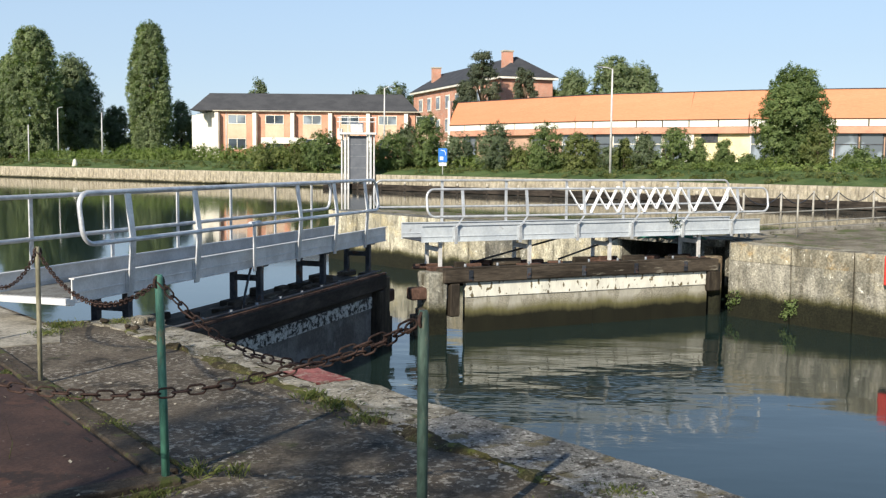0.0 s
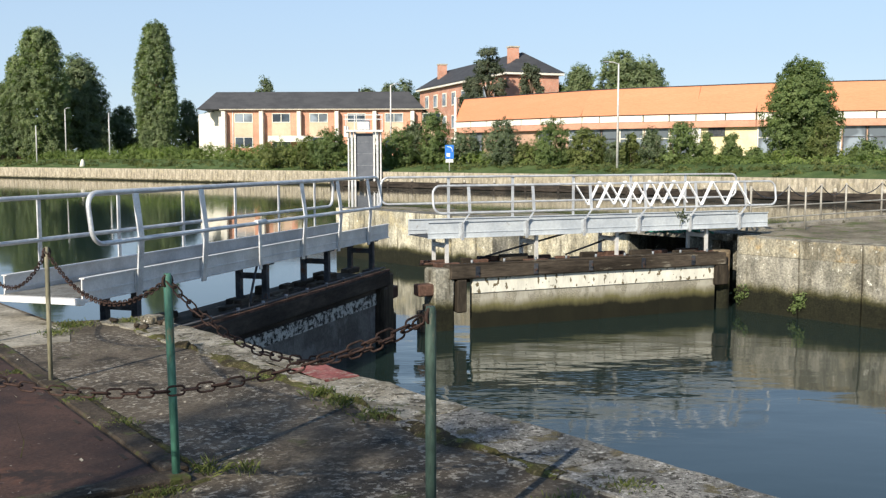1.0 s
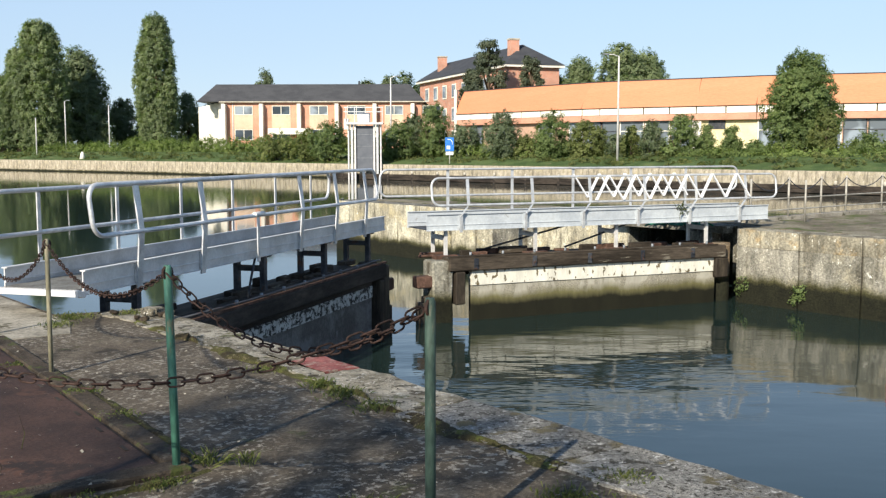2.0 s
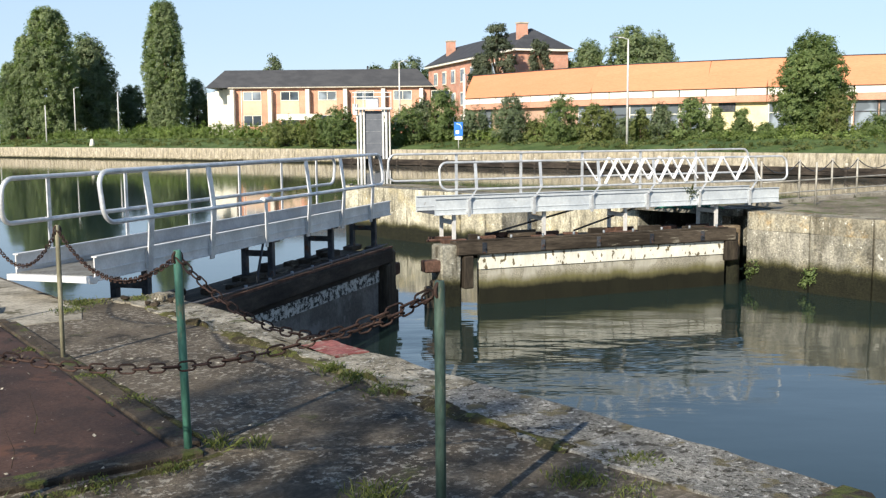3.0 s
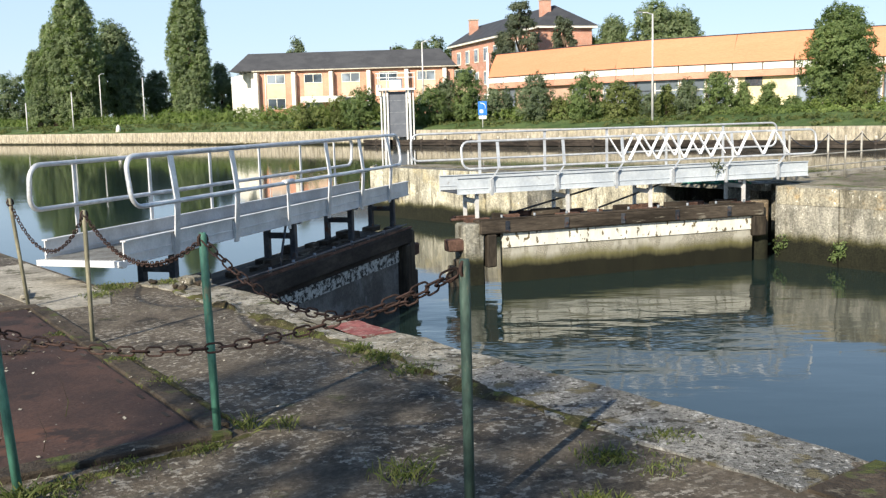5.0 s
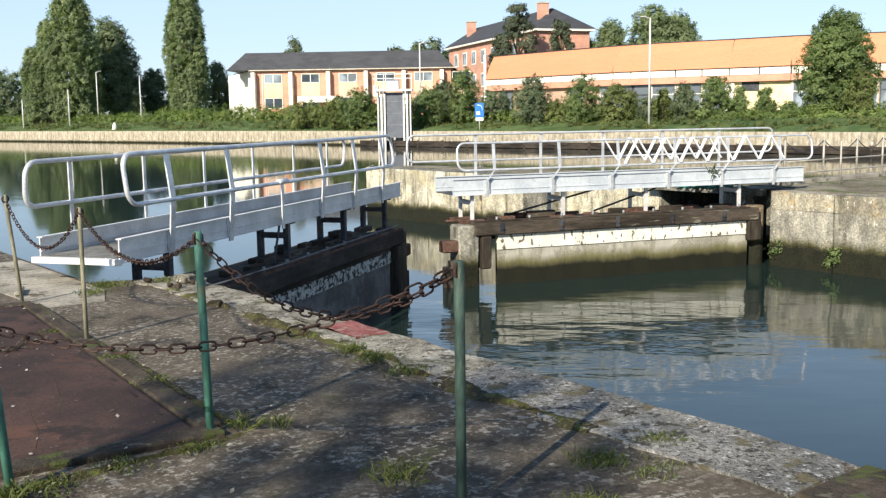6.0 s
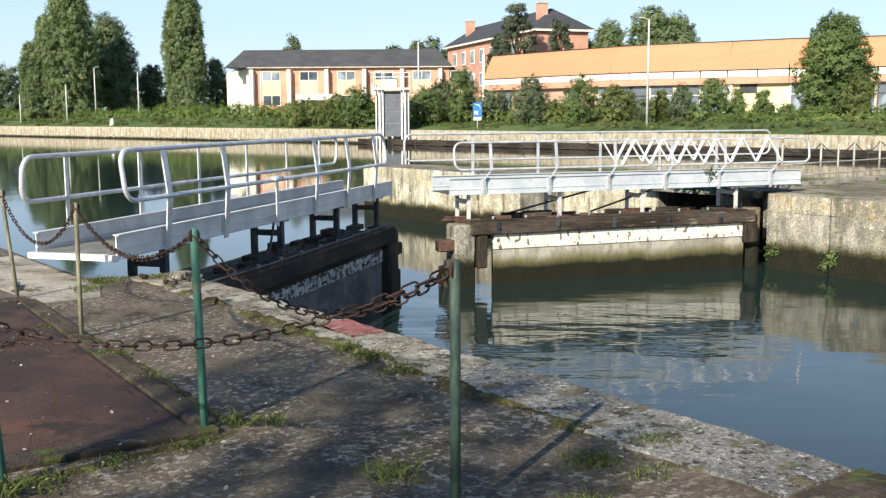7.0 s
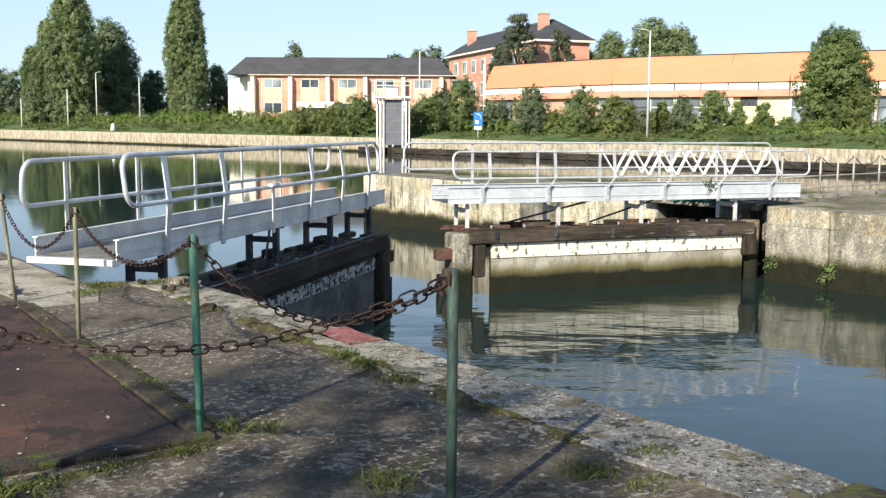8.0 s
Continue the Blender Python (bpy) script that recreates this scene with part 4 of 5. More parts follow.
def make_clutter():
    """Hoses, timbers and iron lying on the gate tops; bits on the paving; markers on the far bank."""
    pts = [(2.2, -0.1, -0.3), (2.22, -0.12, -0.1), (2.35, -0.1, 0.1), (2.6, 0.0, 0.2)]
    part("hose", tube(bmesh.new(), pts, 0.016, 8), M["darksteel"], gate_left, "black hanging hose")
    rng = random.Random(21)
    for k in range(12):
        x, y = 0.8 + 0.42 * k + rng.uniform(-0.1, 0.1), rng.uniform(0.12, 0.6)
        b = roughen(soft(box(bmesh.new(), x, x + rng.uniform(0.15, 0.5), y, y + 0.12, -0.345, -0.345 + rng.uniform(0.04, 0.12)), 0.012), 0.012, 6)
        part("timber_offcut", b, M["timber"], gate_left)
    for k in range(14):
        x, y = 0.4 + 0.4 * k + rng.uniform(-0.1, 0.1), -rng.uniform(0.1, 0.55)
        b = roughen(soft(box(bmesh.new(), x, x + rng.uniform(0.15, 0.6), y - 0.1, y, -0.345, -0.345 + rng.uniform(0.04, 0.13)), 0.012), 0.012, 6)
        part("timber_offcut", b, M["redtimber"] if k % 3 else M["timber"], gate_right)
    for k in range(9):
        x = 0.5 + 0.62 * k
        for leaf, sg in ((gate_left, -1), (gate_right, 1)):
            b = tube(bmesh.new(), [(x, sg * 0.2, -0.29), (x, sg * 0.2, -0.22)], 0.022, 8)
            part("bolt", b, M["greysteel"], leaf)
    for dy, dz in ((-0.27, -0.22), (-0.2, -0.235)):
        part("edge_pipe", tube(bmesh.new(), [(0.4, dy, dz), (2.0, dy - 0.01, dz - 0.02), (6.3, dy, dz)], 0.011, 8), M["darksteel"], gate_left, "thin dark pipe along the edge")
    # loose bits on plate and paving
    rr = np.random.default_rng(31)
    n = 260
    c = np.stack([rr.uniform(0.6, 3.4, n), rr.uniform(2.3, 8.5, n), np.full(n, 0.03)], 1)
    u = rr.normal(0, 1, (n, 3)) * [1, 1, 0.25]
    u *= (0.006 + 0.012 * rr.random((n, 1))) / np.linalg.norm(u, axis=1)[:, None]
    v = np.cross(u, [0, 0, 1]) * 0.7 + [0, 0, 0.003]
    tagged(quads("leaf_litter", np.stack([c - u, c + v, c + u, c - v], 1), 4, M["slab"]), "dry leaf bits and chippings on the paving", "litter", kind="stuff")
    for k, (x, y) in enumerate(((1.78, 6.95), (1.95, 7.1), (1.5, 7.3))):
        c = np.stack([x + rr.normal(0, 0.05, 30), y + rr.normal(0, 0.035, 30), 0.028 + 0.015 * rr.random(30)], 1)
        u = rr.normal(0, 1, (30, 3)) * [1, 1, 0.5]
        u *= (0.012 + 0.014 * rr.random((30, 1))) / np.linalg.norm(u, axis=1)[:, None]
        v = np.cross(u, [0, 0, 1]) * 0.7 + [0, 0, 0.006]
        tagged(quads("dead_leaves", np.stack([c - u, c + v, c + u, c - v], 1), 4, M["kerb"]), "small heap of brown dead leaves on the plate", "litter", kind="stuff")
    for k in range(4):
        x, y = 1.3 + 0.13 * k * (-1) ** k, 4.75 + 0.25 * k
        b = tube(bmesh.new(), [(x, y, 0.02), (x + 0.02, y, 0.1), (x - 0.01, y + 0.02, 0.2 + 0.02 * k)], [0.002, 0.0015, 0.0007], 5)
        tagged(part("dry_stalk", b, M["kerb"]), "thin dry weed stalk by the steel plate", "weeds")
    rng = random.Random(77)
    for k in range(9):
        x, y, q = 3.75 + rng.uniform(-0.18, 0.2), 8.75 + rng.uniform(-0.25, 0.35), rng.uniform(0.03, 0.07)
        b = roughen(soft(box(bmesh.new(), -q, q, -q * 0.8, q * 0.8, 0.0, q * 1.1), 0.012), 0.02, 14)
        tagged(part("rubble_stone", b, M["coping"] if k % 2 else M["kerb"], at=pose(x, y, 0.02, 0, 0, 40 * k)), "broken concrete lump on the lock edge", "rubble", "rubble by the gate heel")
    b = roughen(soft(box(bmesh.new(), -0.17, 0.17, -0.03, 0.03, 0.0, 0.035), 0.008), 0.008, 9)
    tagged(part("wood_offcut", b, M["slab"], at=pose(2.5, 9.33, 0.014, 0, 0, 70)), "short pale wooden offcut lying on the landing", "wood")
    for r, d, h in ((-47.8, 133, 0.8),):
        x, y = site(r, d)
        b = tube(bmesh.new(), [(0, 0, -0.2), (0, 0, h * 0.7), (0, 0, h)], [0.5 * h, 0.28 * h, 0.1], 12)
        tagged(part("bank_marker", b, M["white_render"], at=pose(x, y, 0.3)), "small white conical marker stone on the bank", "marker")


# ---- far bank things ----
def make_sluice():
    x, y = site(-7.9, 96.5)
    t = thing("sluice_gate", "upright steel sluice gate frame with grey panel and top platform", "sluice gate", pose(x, y, 0, 0, 0, -40))
    for s in (-1, 1):
        for dx, w, mat in ((1.52, 0.12, "galv"), (1.2, 0.2, "rail"), (0.9, 0.16, "galv")):
            part("column", box(bmesh.new(), s * dx - w / 2, s * dx + w / 2, -0.3, 0.3, -2.5, 3.75), M[mat], t)
    part("gate_panel", box(bmesh.new(), -0.82, 0.82, -0.1, 0.1, -0.6, 3.65), M["sluicepanel"], t, "dark grey steel panel")
    for z in (0.6, 1.7, 2.8):
        part("panel_rib", box(bmesh.new(), -0.82, 0.82, -0.13, -0.1, z, z + 0.035), M["greysteel"], t)
    part("platform", box(bmesh.new(), -1.75, 1.75, -0.7, 0.7, 3.76, 3.95), M["galv"], t)
    part("hoist_housing", soft(box(bmesh.new(), -0.7, 0.5, -0.4, 0.4, 3.952, 4.85), 0.06), M["rail"], t)
    part("side_bracket", box(bmesh.new(), -1.9, -1.5, -0.5, 0.5, 3.3, 4.3), M["white_render"], t)
    for s in (-1.7, -0.9, 0.9, 1.7):
        part("railing_upright", box(bmesh.new(), s - 0.035, s + 0.035, -0.66, -0.6, 3.952, 5.4), M["rail"], t)
    for z in (4.9, 5.3):
        part("railing_tube", box(bmesh.new(), -1.9, 1.75, -0.665, -0.595, z, z + 0.08), M["rail"], t)


def make_sign():
    x, y = site(0.1, 93.0)
    t = thing("sign_board", "blue waterway sign with white emblem on a post", "sign", pose(x, y, 0.2, 0, 0, -40))
    part("post", tube(bmesh.new(), [(0, 0.05, -0.3), (0, 0.05, 2.3)], 0.05, 8), M["galv"], t)
    part("board", soft(box(bmesh.new(), -0.4, 0.4, -0.03, 0.02, 1.05, 2.3), 0.015), M["blue"], t)
    b = bmesh.new()
    tube(b, [(-0.2, -0.035, 2.15), (0.1, -0.035, 2.1), (0.25, -0.035, 1.9), (0.27, -0.035, 1.65)], 0.03, 5)
    box(b, -0.26, 0.05, -0.04, -0.032, 1.25, 1.55)
    part("emblem", b, M["whitebar"], t, "white emblem")
    part("plate", box(bmesh.new(), -0.34, 0.34, -0.03, 0.02, 0.72, 1.0), M["whitebar"], t, "small white plate")


def make_lamp_post(r, d, z, h, arm=0.9, side=-1):
    x, y = site(r, d)
    t = thing("street_lamp", "tall pale grey street lamp on the far bank", "street lamp", pose(x, y, z, 0, 0, -40), "street lamps")
    part("pole", tube(bmesh.new(), [(0, 0, -0.3), (0, 0, h * 0.6), (0, 0, h)], [0.11, 0.085, 0.06], 10), M["galv"], t)
    if arm:
        part("arm", tube(bmesh.new(), [(0, 0, h - 0.05), (side * arm * 0.5, 0, h + 0.12), (side * arm, 0, h + 0.12)], 0.04, 6), M["galv"], t)
        part("lamp_head", soft(box(bmesh.new(), side * arm - 0.3, side * arm + 0.2, -0.1, 0.1, h + 0.08, h + 0.2), 0.03), M["greysteel"], t)


def window(parent, x, y, z, w, h, glass, mat_frame, at=None, mullion=True):
    """A window set in a wall whose face is at y, looking towards -y."""
    f = bmesh.new()
    e = 0.08
    box(f, x, x + w, y - 0.04, y + 0.1, z, z + e), box(f, x, x + w, y - 0.04, y + 0.1, z + h - e, z + h)
    box(f, x, x + e, y - 0.04, y + 0.1, z + e, z + h - e), box(f, x + w - e, x + w, y - 0.04, y + 0.1, z + e, z + h - e)
    if mullion:
        box(f, x + w / 2 - 0.04, x + w / 2 + 0.04, y - 0.035, y + 0.1, z + e, z + h - e)
    win = part("window", f, mat_frame, parent)
    part("pane", box(bmesh.new(), x + e, x + w - e, y + 0.02, y + 0.05, z + e, z + h - e), glass, win)
    return win


def hip_roof(bm, x0, x1, y0, y1, z0, z1, inset_x, inset_y):
    lo = [bm.verts.new(v) for v in ((x0, y0, z0), (x1, y0, z0), (x1, y1, z0), (x0, y1, z0))]
    hi = [bm.verts.new(v) for v in ((x0 + inset_x, y0 + inset_y, z1), (x1 - inset_x, y0 + inset_y, z1), (x1 - inset_x, y1 - inset_y, z1), (x0 + inset_x, y1 - inset_y, z1))]
    bm.faces.new(hi), bm.faces.new(lo[::-1])
    for i in range(4):
        bm.faces.new((lo[i], lo[(i + 1) % 4], hi[(i + 1) % 4], hi[i]))
    return bm


def make_pavilion():
    """Long two-storey block with a dark mansard, white end wall and white fins."""
    x, y = site(-30.65, 140)
    t = thing("school_block", "long two-storey brick block with dark mansard roof and white fins", "building", pose(x, y, 1.2, 0, 0, -41))
    L, D, e = 27.0, 13.0, 6.65
    uv_walls(part("wall", box(bmesh.new(), 0, L, 0, D, -1.5, e), M["brick_pale"], t))
    part("roof", hip_roof(bmesh.new(), -3.7, L + 0.5, -0.5, D + 0.5, e, e + 2.45, 2.3, 2.0), M["roof_slate"], t, "dark slate mansard roof")
    # thin strip whose grey stands for the shade under the eave
    part("fascia", box(bmesh.new(), -0.55, L + 0.5, -0.56, -0.45, e - 0.1, e + 0.04), M["cement"], t)
    # oblique white end wall in stepped panels
    for k in range(6):
        part("end_panel", box(bmesh.new(), -1.05 * (k + 1), -1.05 * k - 0.03, 1.0 + 1.9 * k, 1.6 + 1.9 * (k + 1), -1.5, e - 0.02 - 0.05 * k), M["white_render"], t, "white rendered end wall panel")
    bay = 5.15
    for k in range(6):
        x0 = 0.05 + k * bay
        part("fin", box(bmesh.new(), x0 - 0.25, x0 + 0.25, -1.0, -0.004, -1.5, e - 0.3), M["white_render"], t, "white rendered fin")
        part("panel", box(bmesh.new(), x0 + 1.3, x0 + 3.9, -0.05, 0.05, 2.95, 4.85), M["cream_brick"], t)
        window(t, x0 + 1.35, -0.06, 4.86, 2.5, 1.25, M["glass_lit"] if k % 2 == 0 else M["glass"], M["white_render"])
        window(t, x0 + 1.35, -0.06, 1.45, 2.5, 1.45, M["glass"], M["white_render"])
    part("chimney_pipe", tube(bmesh.new(), [(18, 5, e + 2.3), (18, 5, e + 3.1)], 0.12, 8), M["darksteel"], t)
    part("aerial", tube(bmesh.new(), [(4.2, 5, e + 2.3), (4.2, 5, e + 3.6), (4.8, 5, e + 3.7)], 0.05, 6), M["greysteel"], t)
    part("porch", box(bmesh.new(), 6.5, 12, -3, -1.02, 2.2, 3.0), M["white_render"], t, "low white canopy")


def make_brick_house():
    """Tall red brick house with hipped slate roof and two chimneys, long side receding."""
    x, y = site(8.4, 146)
    # x axis along the short front, y axis receding
    t = thing("brick_house", "three-storey red brick house with hipped slate roof and chimneys", "building", pose(x, y, 1.2, 0, 0, -40 + 18.8))
    W, D, e = 8.0, 42.0, 11.8
    uv_walls(part("wall", box(bmesh.new(), 0, W, 0, D, -1.5, e), M["brick"], t))
    part("cornice", box(bmesh.new(), -0.6, W + 0.6, -0.6, D + 0.6, e, e + 0.35), M["white_render"], t, "pale cornice")
    part("roof", hip_roof(bmesh.new(), -0.7, W + 0.7, -0.7, D + 0.7, e + 0.352, e + 3.6, 4.6, 4.8), M["roof_slate"], t, "dark hipped slate roof")
    for yy, zz in ((2.5, 0.9), (35, 1.1)):
        c = part("chimney", box(bmesh.new(), 1.4, 2.8, yy, yy + 1.1, e + 1, e + 3.2 + zz), M["brick"], t)
        uv_walls(c)
        part("chimney_cap", box(bmesh.new(), 1.3, 2.9, yy - 0.1, yy + 1.2, e + 3.2 + zz, e + 3.4 + zz), M["cement"], c)
    # windows on the long side, which faces -x
    for k in range(8):
        for z in (1.0, 4.7, 8.5):
            yy = 3 + k * 4.8
            f = bmesh.new()
            box(f, -0.1, 0.05, yy, yy + 2.0, z, z + 2.3)
            w = part("window", f, M["white_render"], t)
            for j in range(2):
                part("pane", box(bmesh.new(), -0.12, -0.102, yy + 0.15 + 0.9 * j, yy + 0.95 + 0.9 * j, z + 0.2, z + 2.1), M["glass_lit"], w)


HALL = [(1.15, 134), (9.0, 123.5), (15.3, 116), (18.8, 113), (26.3, 108.5), (31.6, 105), (39.2, 102), (48, 99), (60, 96)]


def make_hall():
    """Low curved hall with a deep orange tiled fascia over a white strip."""
    t = thing("curved_hall", "low curved hall with deep orange tiled roof band", "building")
    pts = [site(r, d) for r, d in HALL]
    for i, ((x0, y0), (x1, y1)) in enumerate(zip(pts, pts[1:])):
        ln, ang = math.hypot(x1 - x0, y1 - y0), math.degrees(math.atan2(y1 - y0, x1 - x0))
        at = pose(x0, y0, 0, 0, 0, ang)
        b = bmesh.new()
        vs = [b.verts.new(v) for v in ((0, -0.5, 5.92), (ln, -0.5, 5.92), (ln, 1.2, 8.9), (0, 1.2, 8.9), (0, 12, 8.9), (ln, 12, 8.9), (0, 12, 5.92), (ln, 12, 5.92))]
        for f in ((0, 1, 2, 3), (3, 2, 5, 4), (4, 5, 7, 6), (6, 7, 1, 0)):
            b.faces.new([vs[k] for k in f])
        part("roof", b, M["orange"], t, "orange tiled roof slope", at=at)
        part("roof_edge", box(bmesh.new(), 0, ln, 1.1, 1.35, 8.9, 8.97), M["darksteel"], t, at=at)
        n = max(1, round(ln / 3.0))
        for k in range(n):
            part("white_panel", box(bmesh.new(), ln * k / n + 0.07, ln * (k + 1) / n - 0.07, -0.3, -0.1, 5.16, 5.86), M["white_render"], t, at=at)
        part("dark_groove", box(bmesh.new(), 0, ln, -0.1, 0.2, 5.1, 5.91), M["bark"], t, at=at)
        uv_walls(part("brick_band", box(bmesh.new(), 0, ln, -0.35, 0.2, 4.45, 5.12), M["brick_pale"], t, at=at))
        part("back_wall", box(bmesh.new(), 0, ln, 0.25, 0.6, 0, 4.5), M["cream"] if i == 4 else M["brick_pale"], t, at=at)
        if i == 4:
            part("vent", box(bmesh.new(), 1.2, 3.0, 0.18, 0.246, 3.5, 4.42), M["darksteel"], t, "dark louvred opening", at=at)
            part("pier", box(bmesh.new(), -0.5, 0.5, -0.1, 0.246, 0, 4.44), M["white_render"], t, at=at)
        else:
            m = max(1, round(ln / 2.6))
            for k in range(m):
                f = bmesh.new()
                x0w, x1w = ln * k / m + 0.06, ln * (k + 1) / m - 0.06
                if i < 2 and k % 2 == 0:
                    continue
                box(f, x0w, x0w + 0.12, 0.1, 0.24, 0.8, 4.4), box(f, x1w - 0.12, x1w, 0.1, 0.24, 0.8, 4.4), box(f, x0w + 0.12, x1w - 0.12, 0.1, 0.24, 3.3, 3.4)
                w = part("window", f, M["white_render"] if i % 2 else M["darksteel"], t, at=at)
                part("pane", box(bmesh.new(), x0w + 0.12, x1w - 0.12, 0.15, 0.2, 0.8, 4.4), M["glass_lit"], w)
    x, y = pts[0]
    part("end_pier", box(bmesh.new(), -0.3, 0.0, -0.5, 0.6, 0, 9.1, pose(x, y, 0, 0, 0, -52)), M["white_render"], t, "white end pier")


# ---- planting ----
def make_tree(name, label, r, d, z, trunk_h, trunk_r, blobs, count, size, mat, seed):
    """blobs: ellipsoids relative to the trunk's foot, on axes turned by 40 degrees."""
    x, y = site(r, d)
    t = thing(name, label, "tree", pose(x, y, z, 0, 0, -40))
    rng = random.Random(seed)
    b = bmesh.new()
    tube(b, [(0, 0, -0.5), (0.1, 0, trunk_h * 0.4), (-0.05, 0.1, trunk_h * 0.8), (0, 0, trunk_h)], [trunk_r * 1.3, trunk_r, trunk_r * 0.6, trunk_r * 0.2], 8)
    part("trunk", b, M["bark"], t)
    for bl in blobs[:7]:
        s = bmesh.new()
        z0 = min(trunk_h * 0.55, max(trunk_h * 0.2, bl[2] - bl[5]))
        tube(s, [(0, 0, z0), (bl[0] * 0.5, bl[1] * 0.5, (z0 + bl[2]) / 2), (bl[0], bl[1], bl[2])], [trunk_r * 0.5, trunk_r * 0.3, trunk_r * 0.1], 6)
        part("limb", s, M["bark"], t)
    leaves("crown", blobs, count, size, mat, t, seed)
    return t


def round_blobs(w, h, base, n, seed, squeeze=1.0):
    """Overlapping ellipsoids that fill a crown w wide and h high from base up."""
    rng = random.Random(seed)
    out = [(0, 0, base + h * 0.5, w * 0.36, w * 0.36, h * 0.46)]
    for k in range(n):
        a, u = rng.uniform(0, 2 * math.pi), rng.uniform(0.1, 0.92)
        prof = math.sin(math.pi * min(1, u * 0.85 + 0.12)) ** 0.7 * squeeze
        q = rng.uniform(0.14, 0.24) * w
        rr = max(0.0, w * 0.5 * prof - q)
        out.append((rr * math.cos(a), rr * math.sin(a), base + h * u, q, q, q * rng.uniform(0.8, 1.3)))
    return out


def poplar_blobs(w, h, n, seed):
    """Upright narrow plumes packed round a tapering column."""
    rng = random.Random(seed)
    out = []
    for k in range(n):
        u = (k + rng.random()) / n
        prof = 0.72 + 0.8 * u if u < 0.35 else max(0.12, 1.0 - 1.35 * (u - 0.35) ** 1.9)
        a, q = rng.uniform(0, 6.28), w * 0.5 * prof
        rx = w * rng.uniform(0.065, 0.1)
        rr = max(0.0, q - rx) * rng.uniform(0.75, 1.0)
        rz = min(h * rng.uniform(0.075, 0.125), max(0.7, (h - 1.2 - u * (h - 1.5)) * 0.9))
        out.append((rr * math.cos(a), rr * math.sin(a), 1.2 + u * (h - 1.9), rx, rx, rz))
    core = [(0, 0, 1.2 + (k + 0.5) / 8 * (h - 3.5), w * 0.34 * (1 - 0.55 * (k / 8) ** 1.6), w * 0.34 * (1 - 0.55 * (k / 8) ** 1.6), h * 0.09) for k in range(8)]
    return out + core


def make_planting():
    tree = make_tree
    tree("poplar_tree", "tall narrow poplar with dense grey-green crown", -46.9, 165, 1.4, 18, 0.5, poplar_blobs(7.9, 21.6, 160, 1), 120000, 0.13, M["leaf_poplar"], 1)
    tree("poplar_tree", "broad tall poplar with dense grey-green crown", -62.9, 158, 1.2, 16, 0.55, poplar_blobs(9.4, 20.0, 190, 2), 130000, 0.13, M["leaf_poplar"], 2)
    tree("poplar_tree", "tall poplar with dense grey-green crown", -66.0, 157, 1.2, 13, 0.55, poplar_blobs(5.2, 15.6, 110, 3), 80000, 0.13, M["leaf_poplar"], 3)
    tree("poplar_tree", "shorter poplar with dense grey-green crown", -68.2, 156, 1.2, 7, 0.4, poplar_blobs(4.4, 11.6, 80, 33), 50000, 0.13, M["leaf_poplar"], 33)
    tree("broadleaf_tree", "large dark round-crowned broadleaf tree", -62.0, 172, 1.4, 11, 0.5, round_blobs(9.8, 15.6, 0.6, 70, 4), 70000, 0.17, M["leaf_dark"], 4)
    for k, (r, d, w, h) in enumerate(((-56.9, 165, 3.8, 5.2), (-57.4, 180, 5.2, 8.3), (-44.6, 175, 5.0, 9.0), (-41.5, 178, 5, 7.0), (-81.5, 175, 8, 8.2), (-51.5, 175, 4.5, 5.5), (-53.5, 182, 5, 6.5))):
        tree("broadleaf_tree", "mid-size dark leafy tree behind the hedge", r, d, 1.3, h * 0.7, 0.25, round_blobs(w, h, 0.5, 16, 40 + k), 12000, 0.17, M["leaf_dark"], 40 + k)
    tree("broadleaf_tree", "small round tree beyond the slate roof", -30.7, 172, 1.4, 9, 0.3, round_blobs(3.2, 6.5, 6.7, 14, 60), 6000, 0.16, M["leaf_dark"], 60)
    for k, (r, d, w, h) in enumerate(((-16.2, 200, 5.5, 13.4), (-11.5, 200, 6, 13.8), (-8.5, 200, 6, 14.8), (-5, 205, 6, 13.4))):
        tree("broadleaf_tree", "distant leafy tree behind the roof", r, d, 1.5, 9, 0.4, round_blobs(w, h * 0.7, h * 0.28, 20, 70 + k), 9000, 0.2, M["leaf_dark"], 70 + k)
    for k, (r, d, w, h) in enumerate(((19.2, 150, 7, 12.2), (24.6, 148, 9, 14.2), (28.4, 149, 8, 13.4), (15.5, 152, 6, 11.0))):
        tree("broadleaf_tree", "bright leafy tree behind the orange hall", r, d, 1.2, 9, 0.4, round_blobs(w, h * 0.75, h * 0.25, 40, 80 + k), 45000, 0.14, M["leaf_poplar"], 80 + k)
    # pines in front of the brick house
    for k, (r, d, w, h) in enumerate(((5.4, 140, 6.4, 14.6), (11.1, 138, 4.4, 12.2), (3.2, 139, 4.0, 10.6))):
        bl = []
        rng = random.Random(90 + k)
        for i in range(60):
            u = rng.uniform(0.42, 1.0)
            a, rr = rng.uniform(0, 6.28), w * 0.5 * (1.08 - u) * 1.25 + 0.25
            bl.append((rr * math.cos(a), rr * math.sin(a), h * u, w * 0.12, w * 0.12, 0.3))
        tree("pine_tree", "dark conifer with tiered open branches", r, d, 1.2, h, 0.3, bl, 16000, 0.12, M["needles"], 90 + k)
    tree("broadleaf_tree", "dense rounded tree standing before the orange hall", 28.9, 84, 0.9, 5.5, 0.3,
         round_blobs(6.5, 7.6, 0.2, 60, 100), 80000, 0.085, M["leaf_bright"], 100)
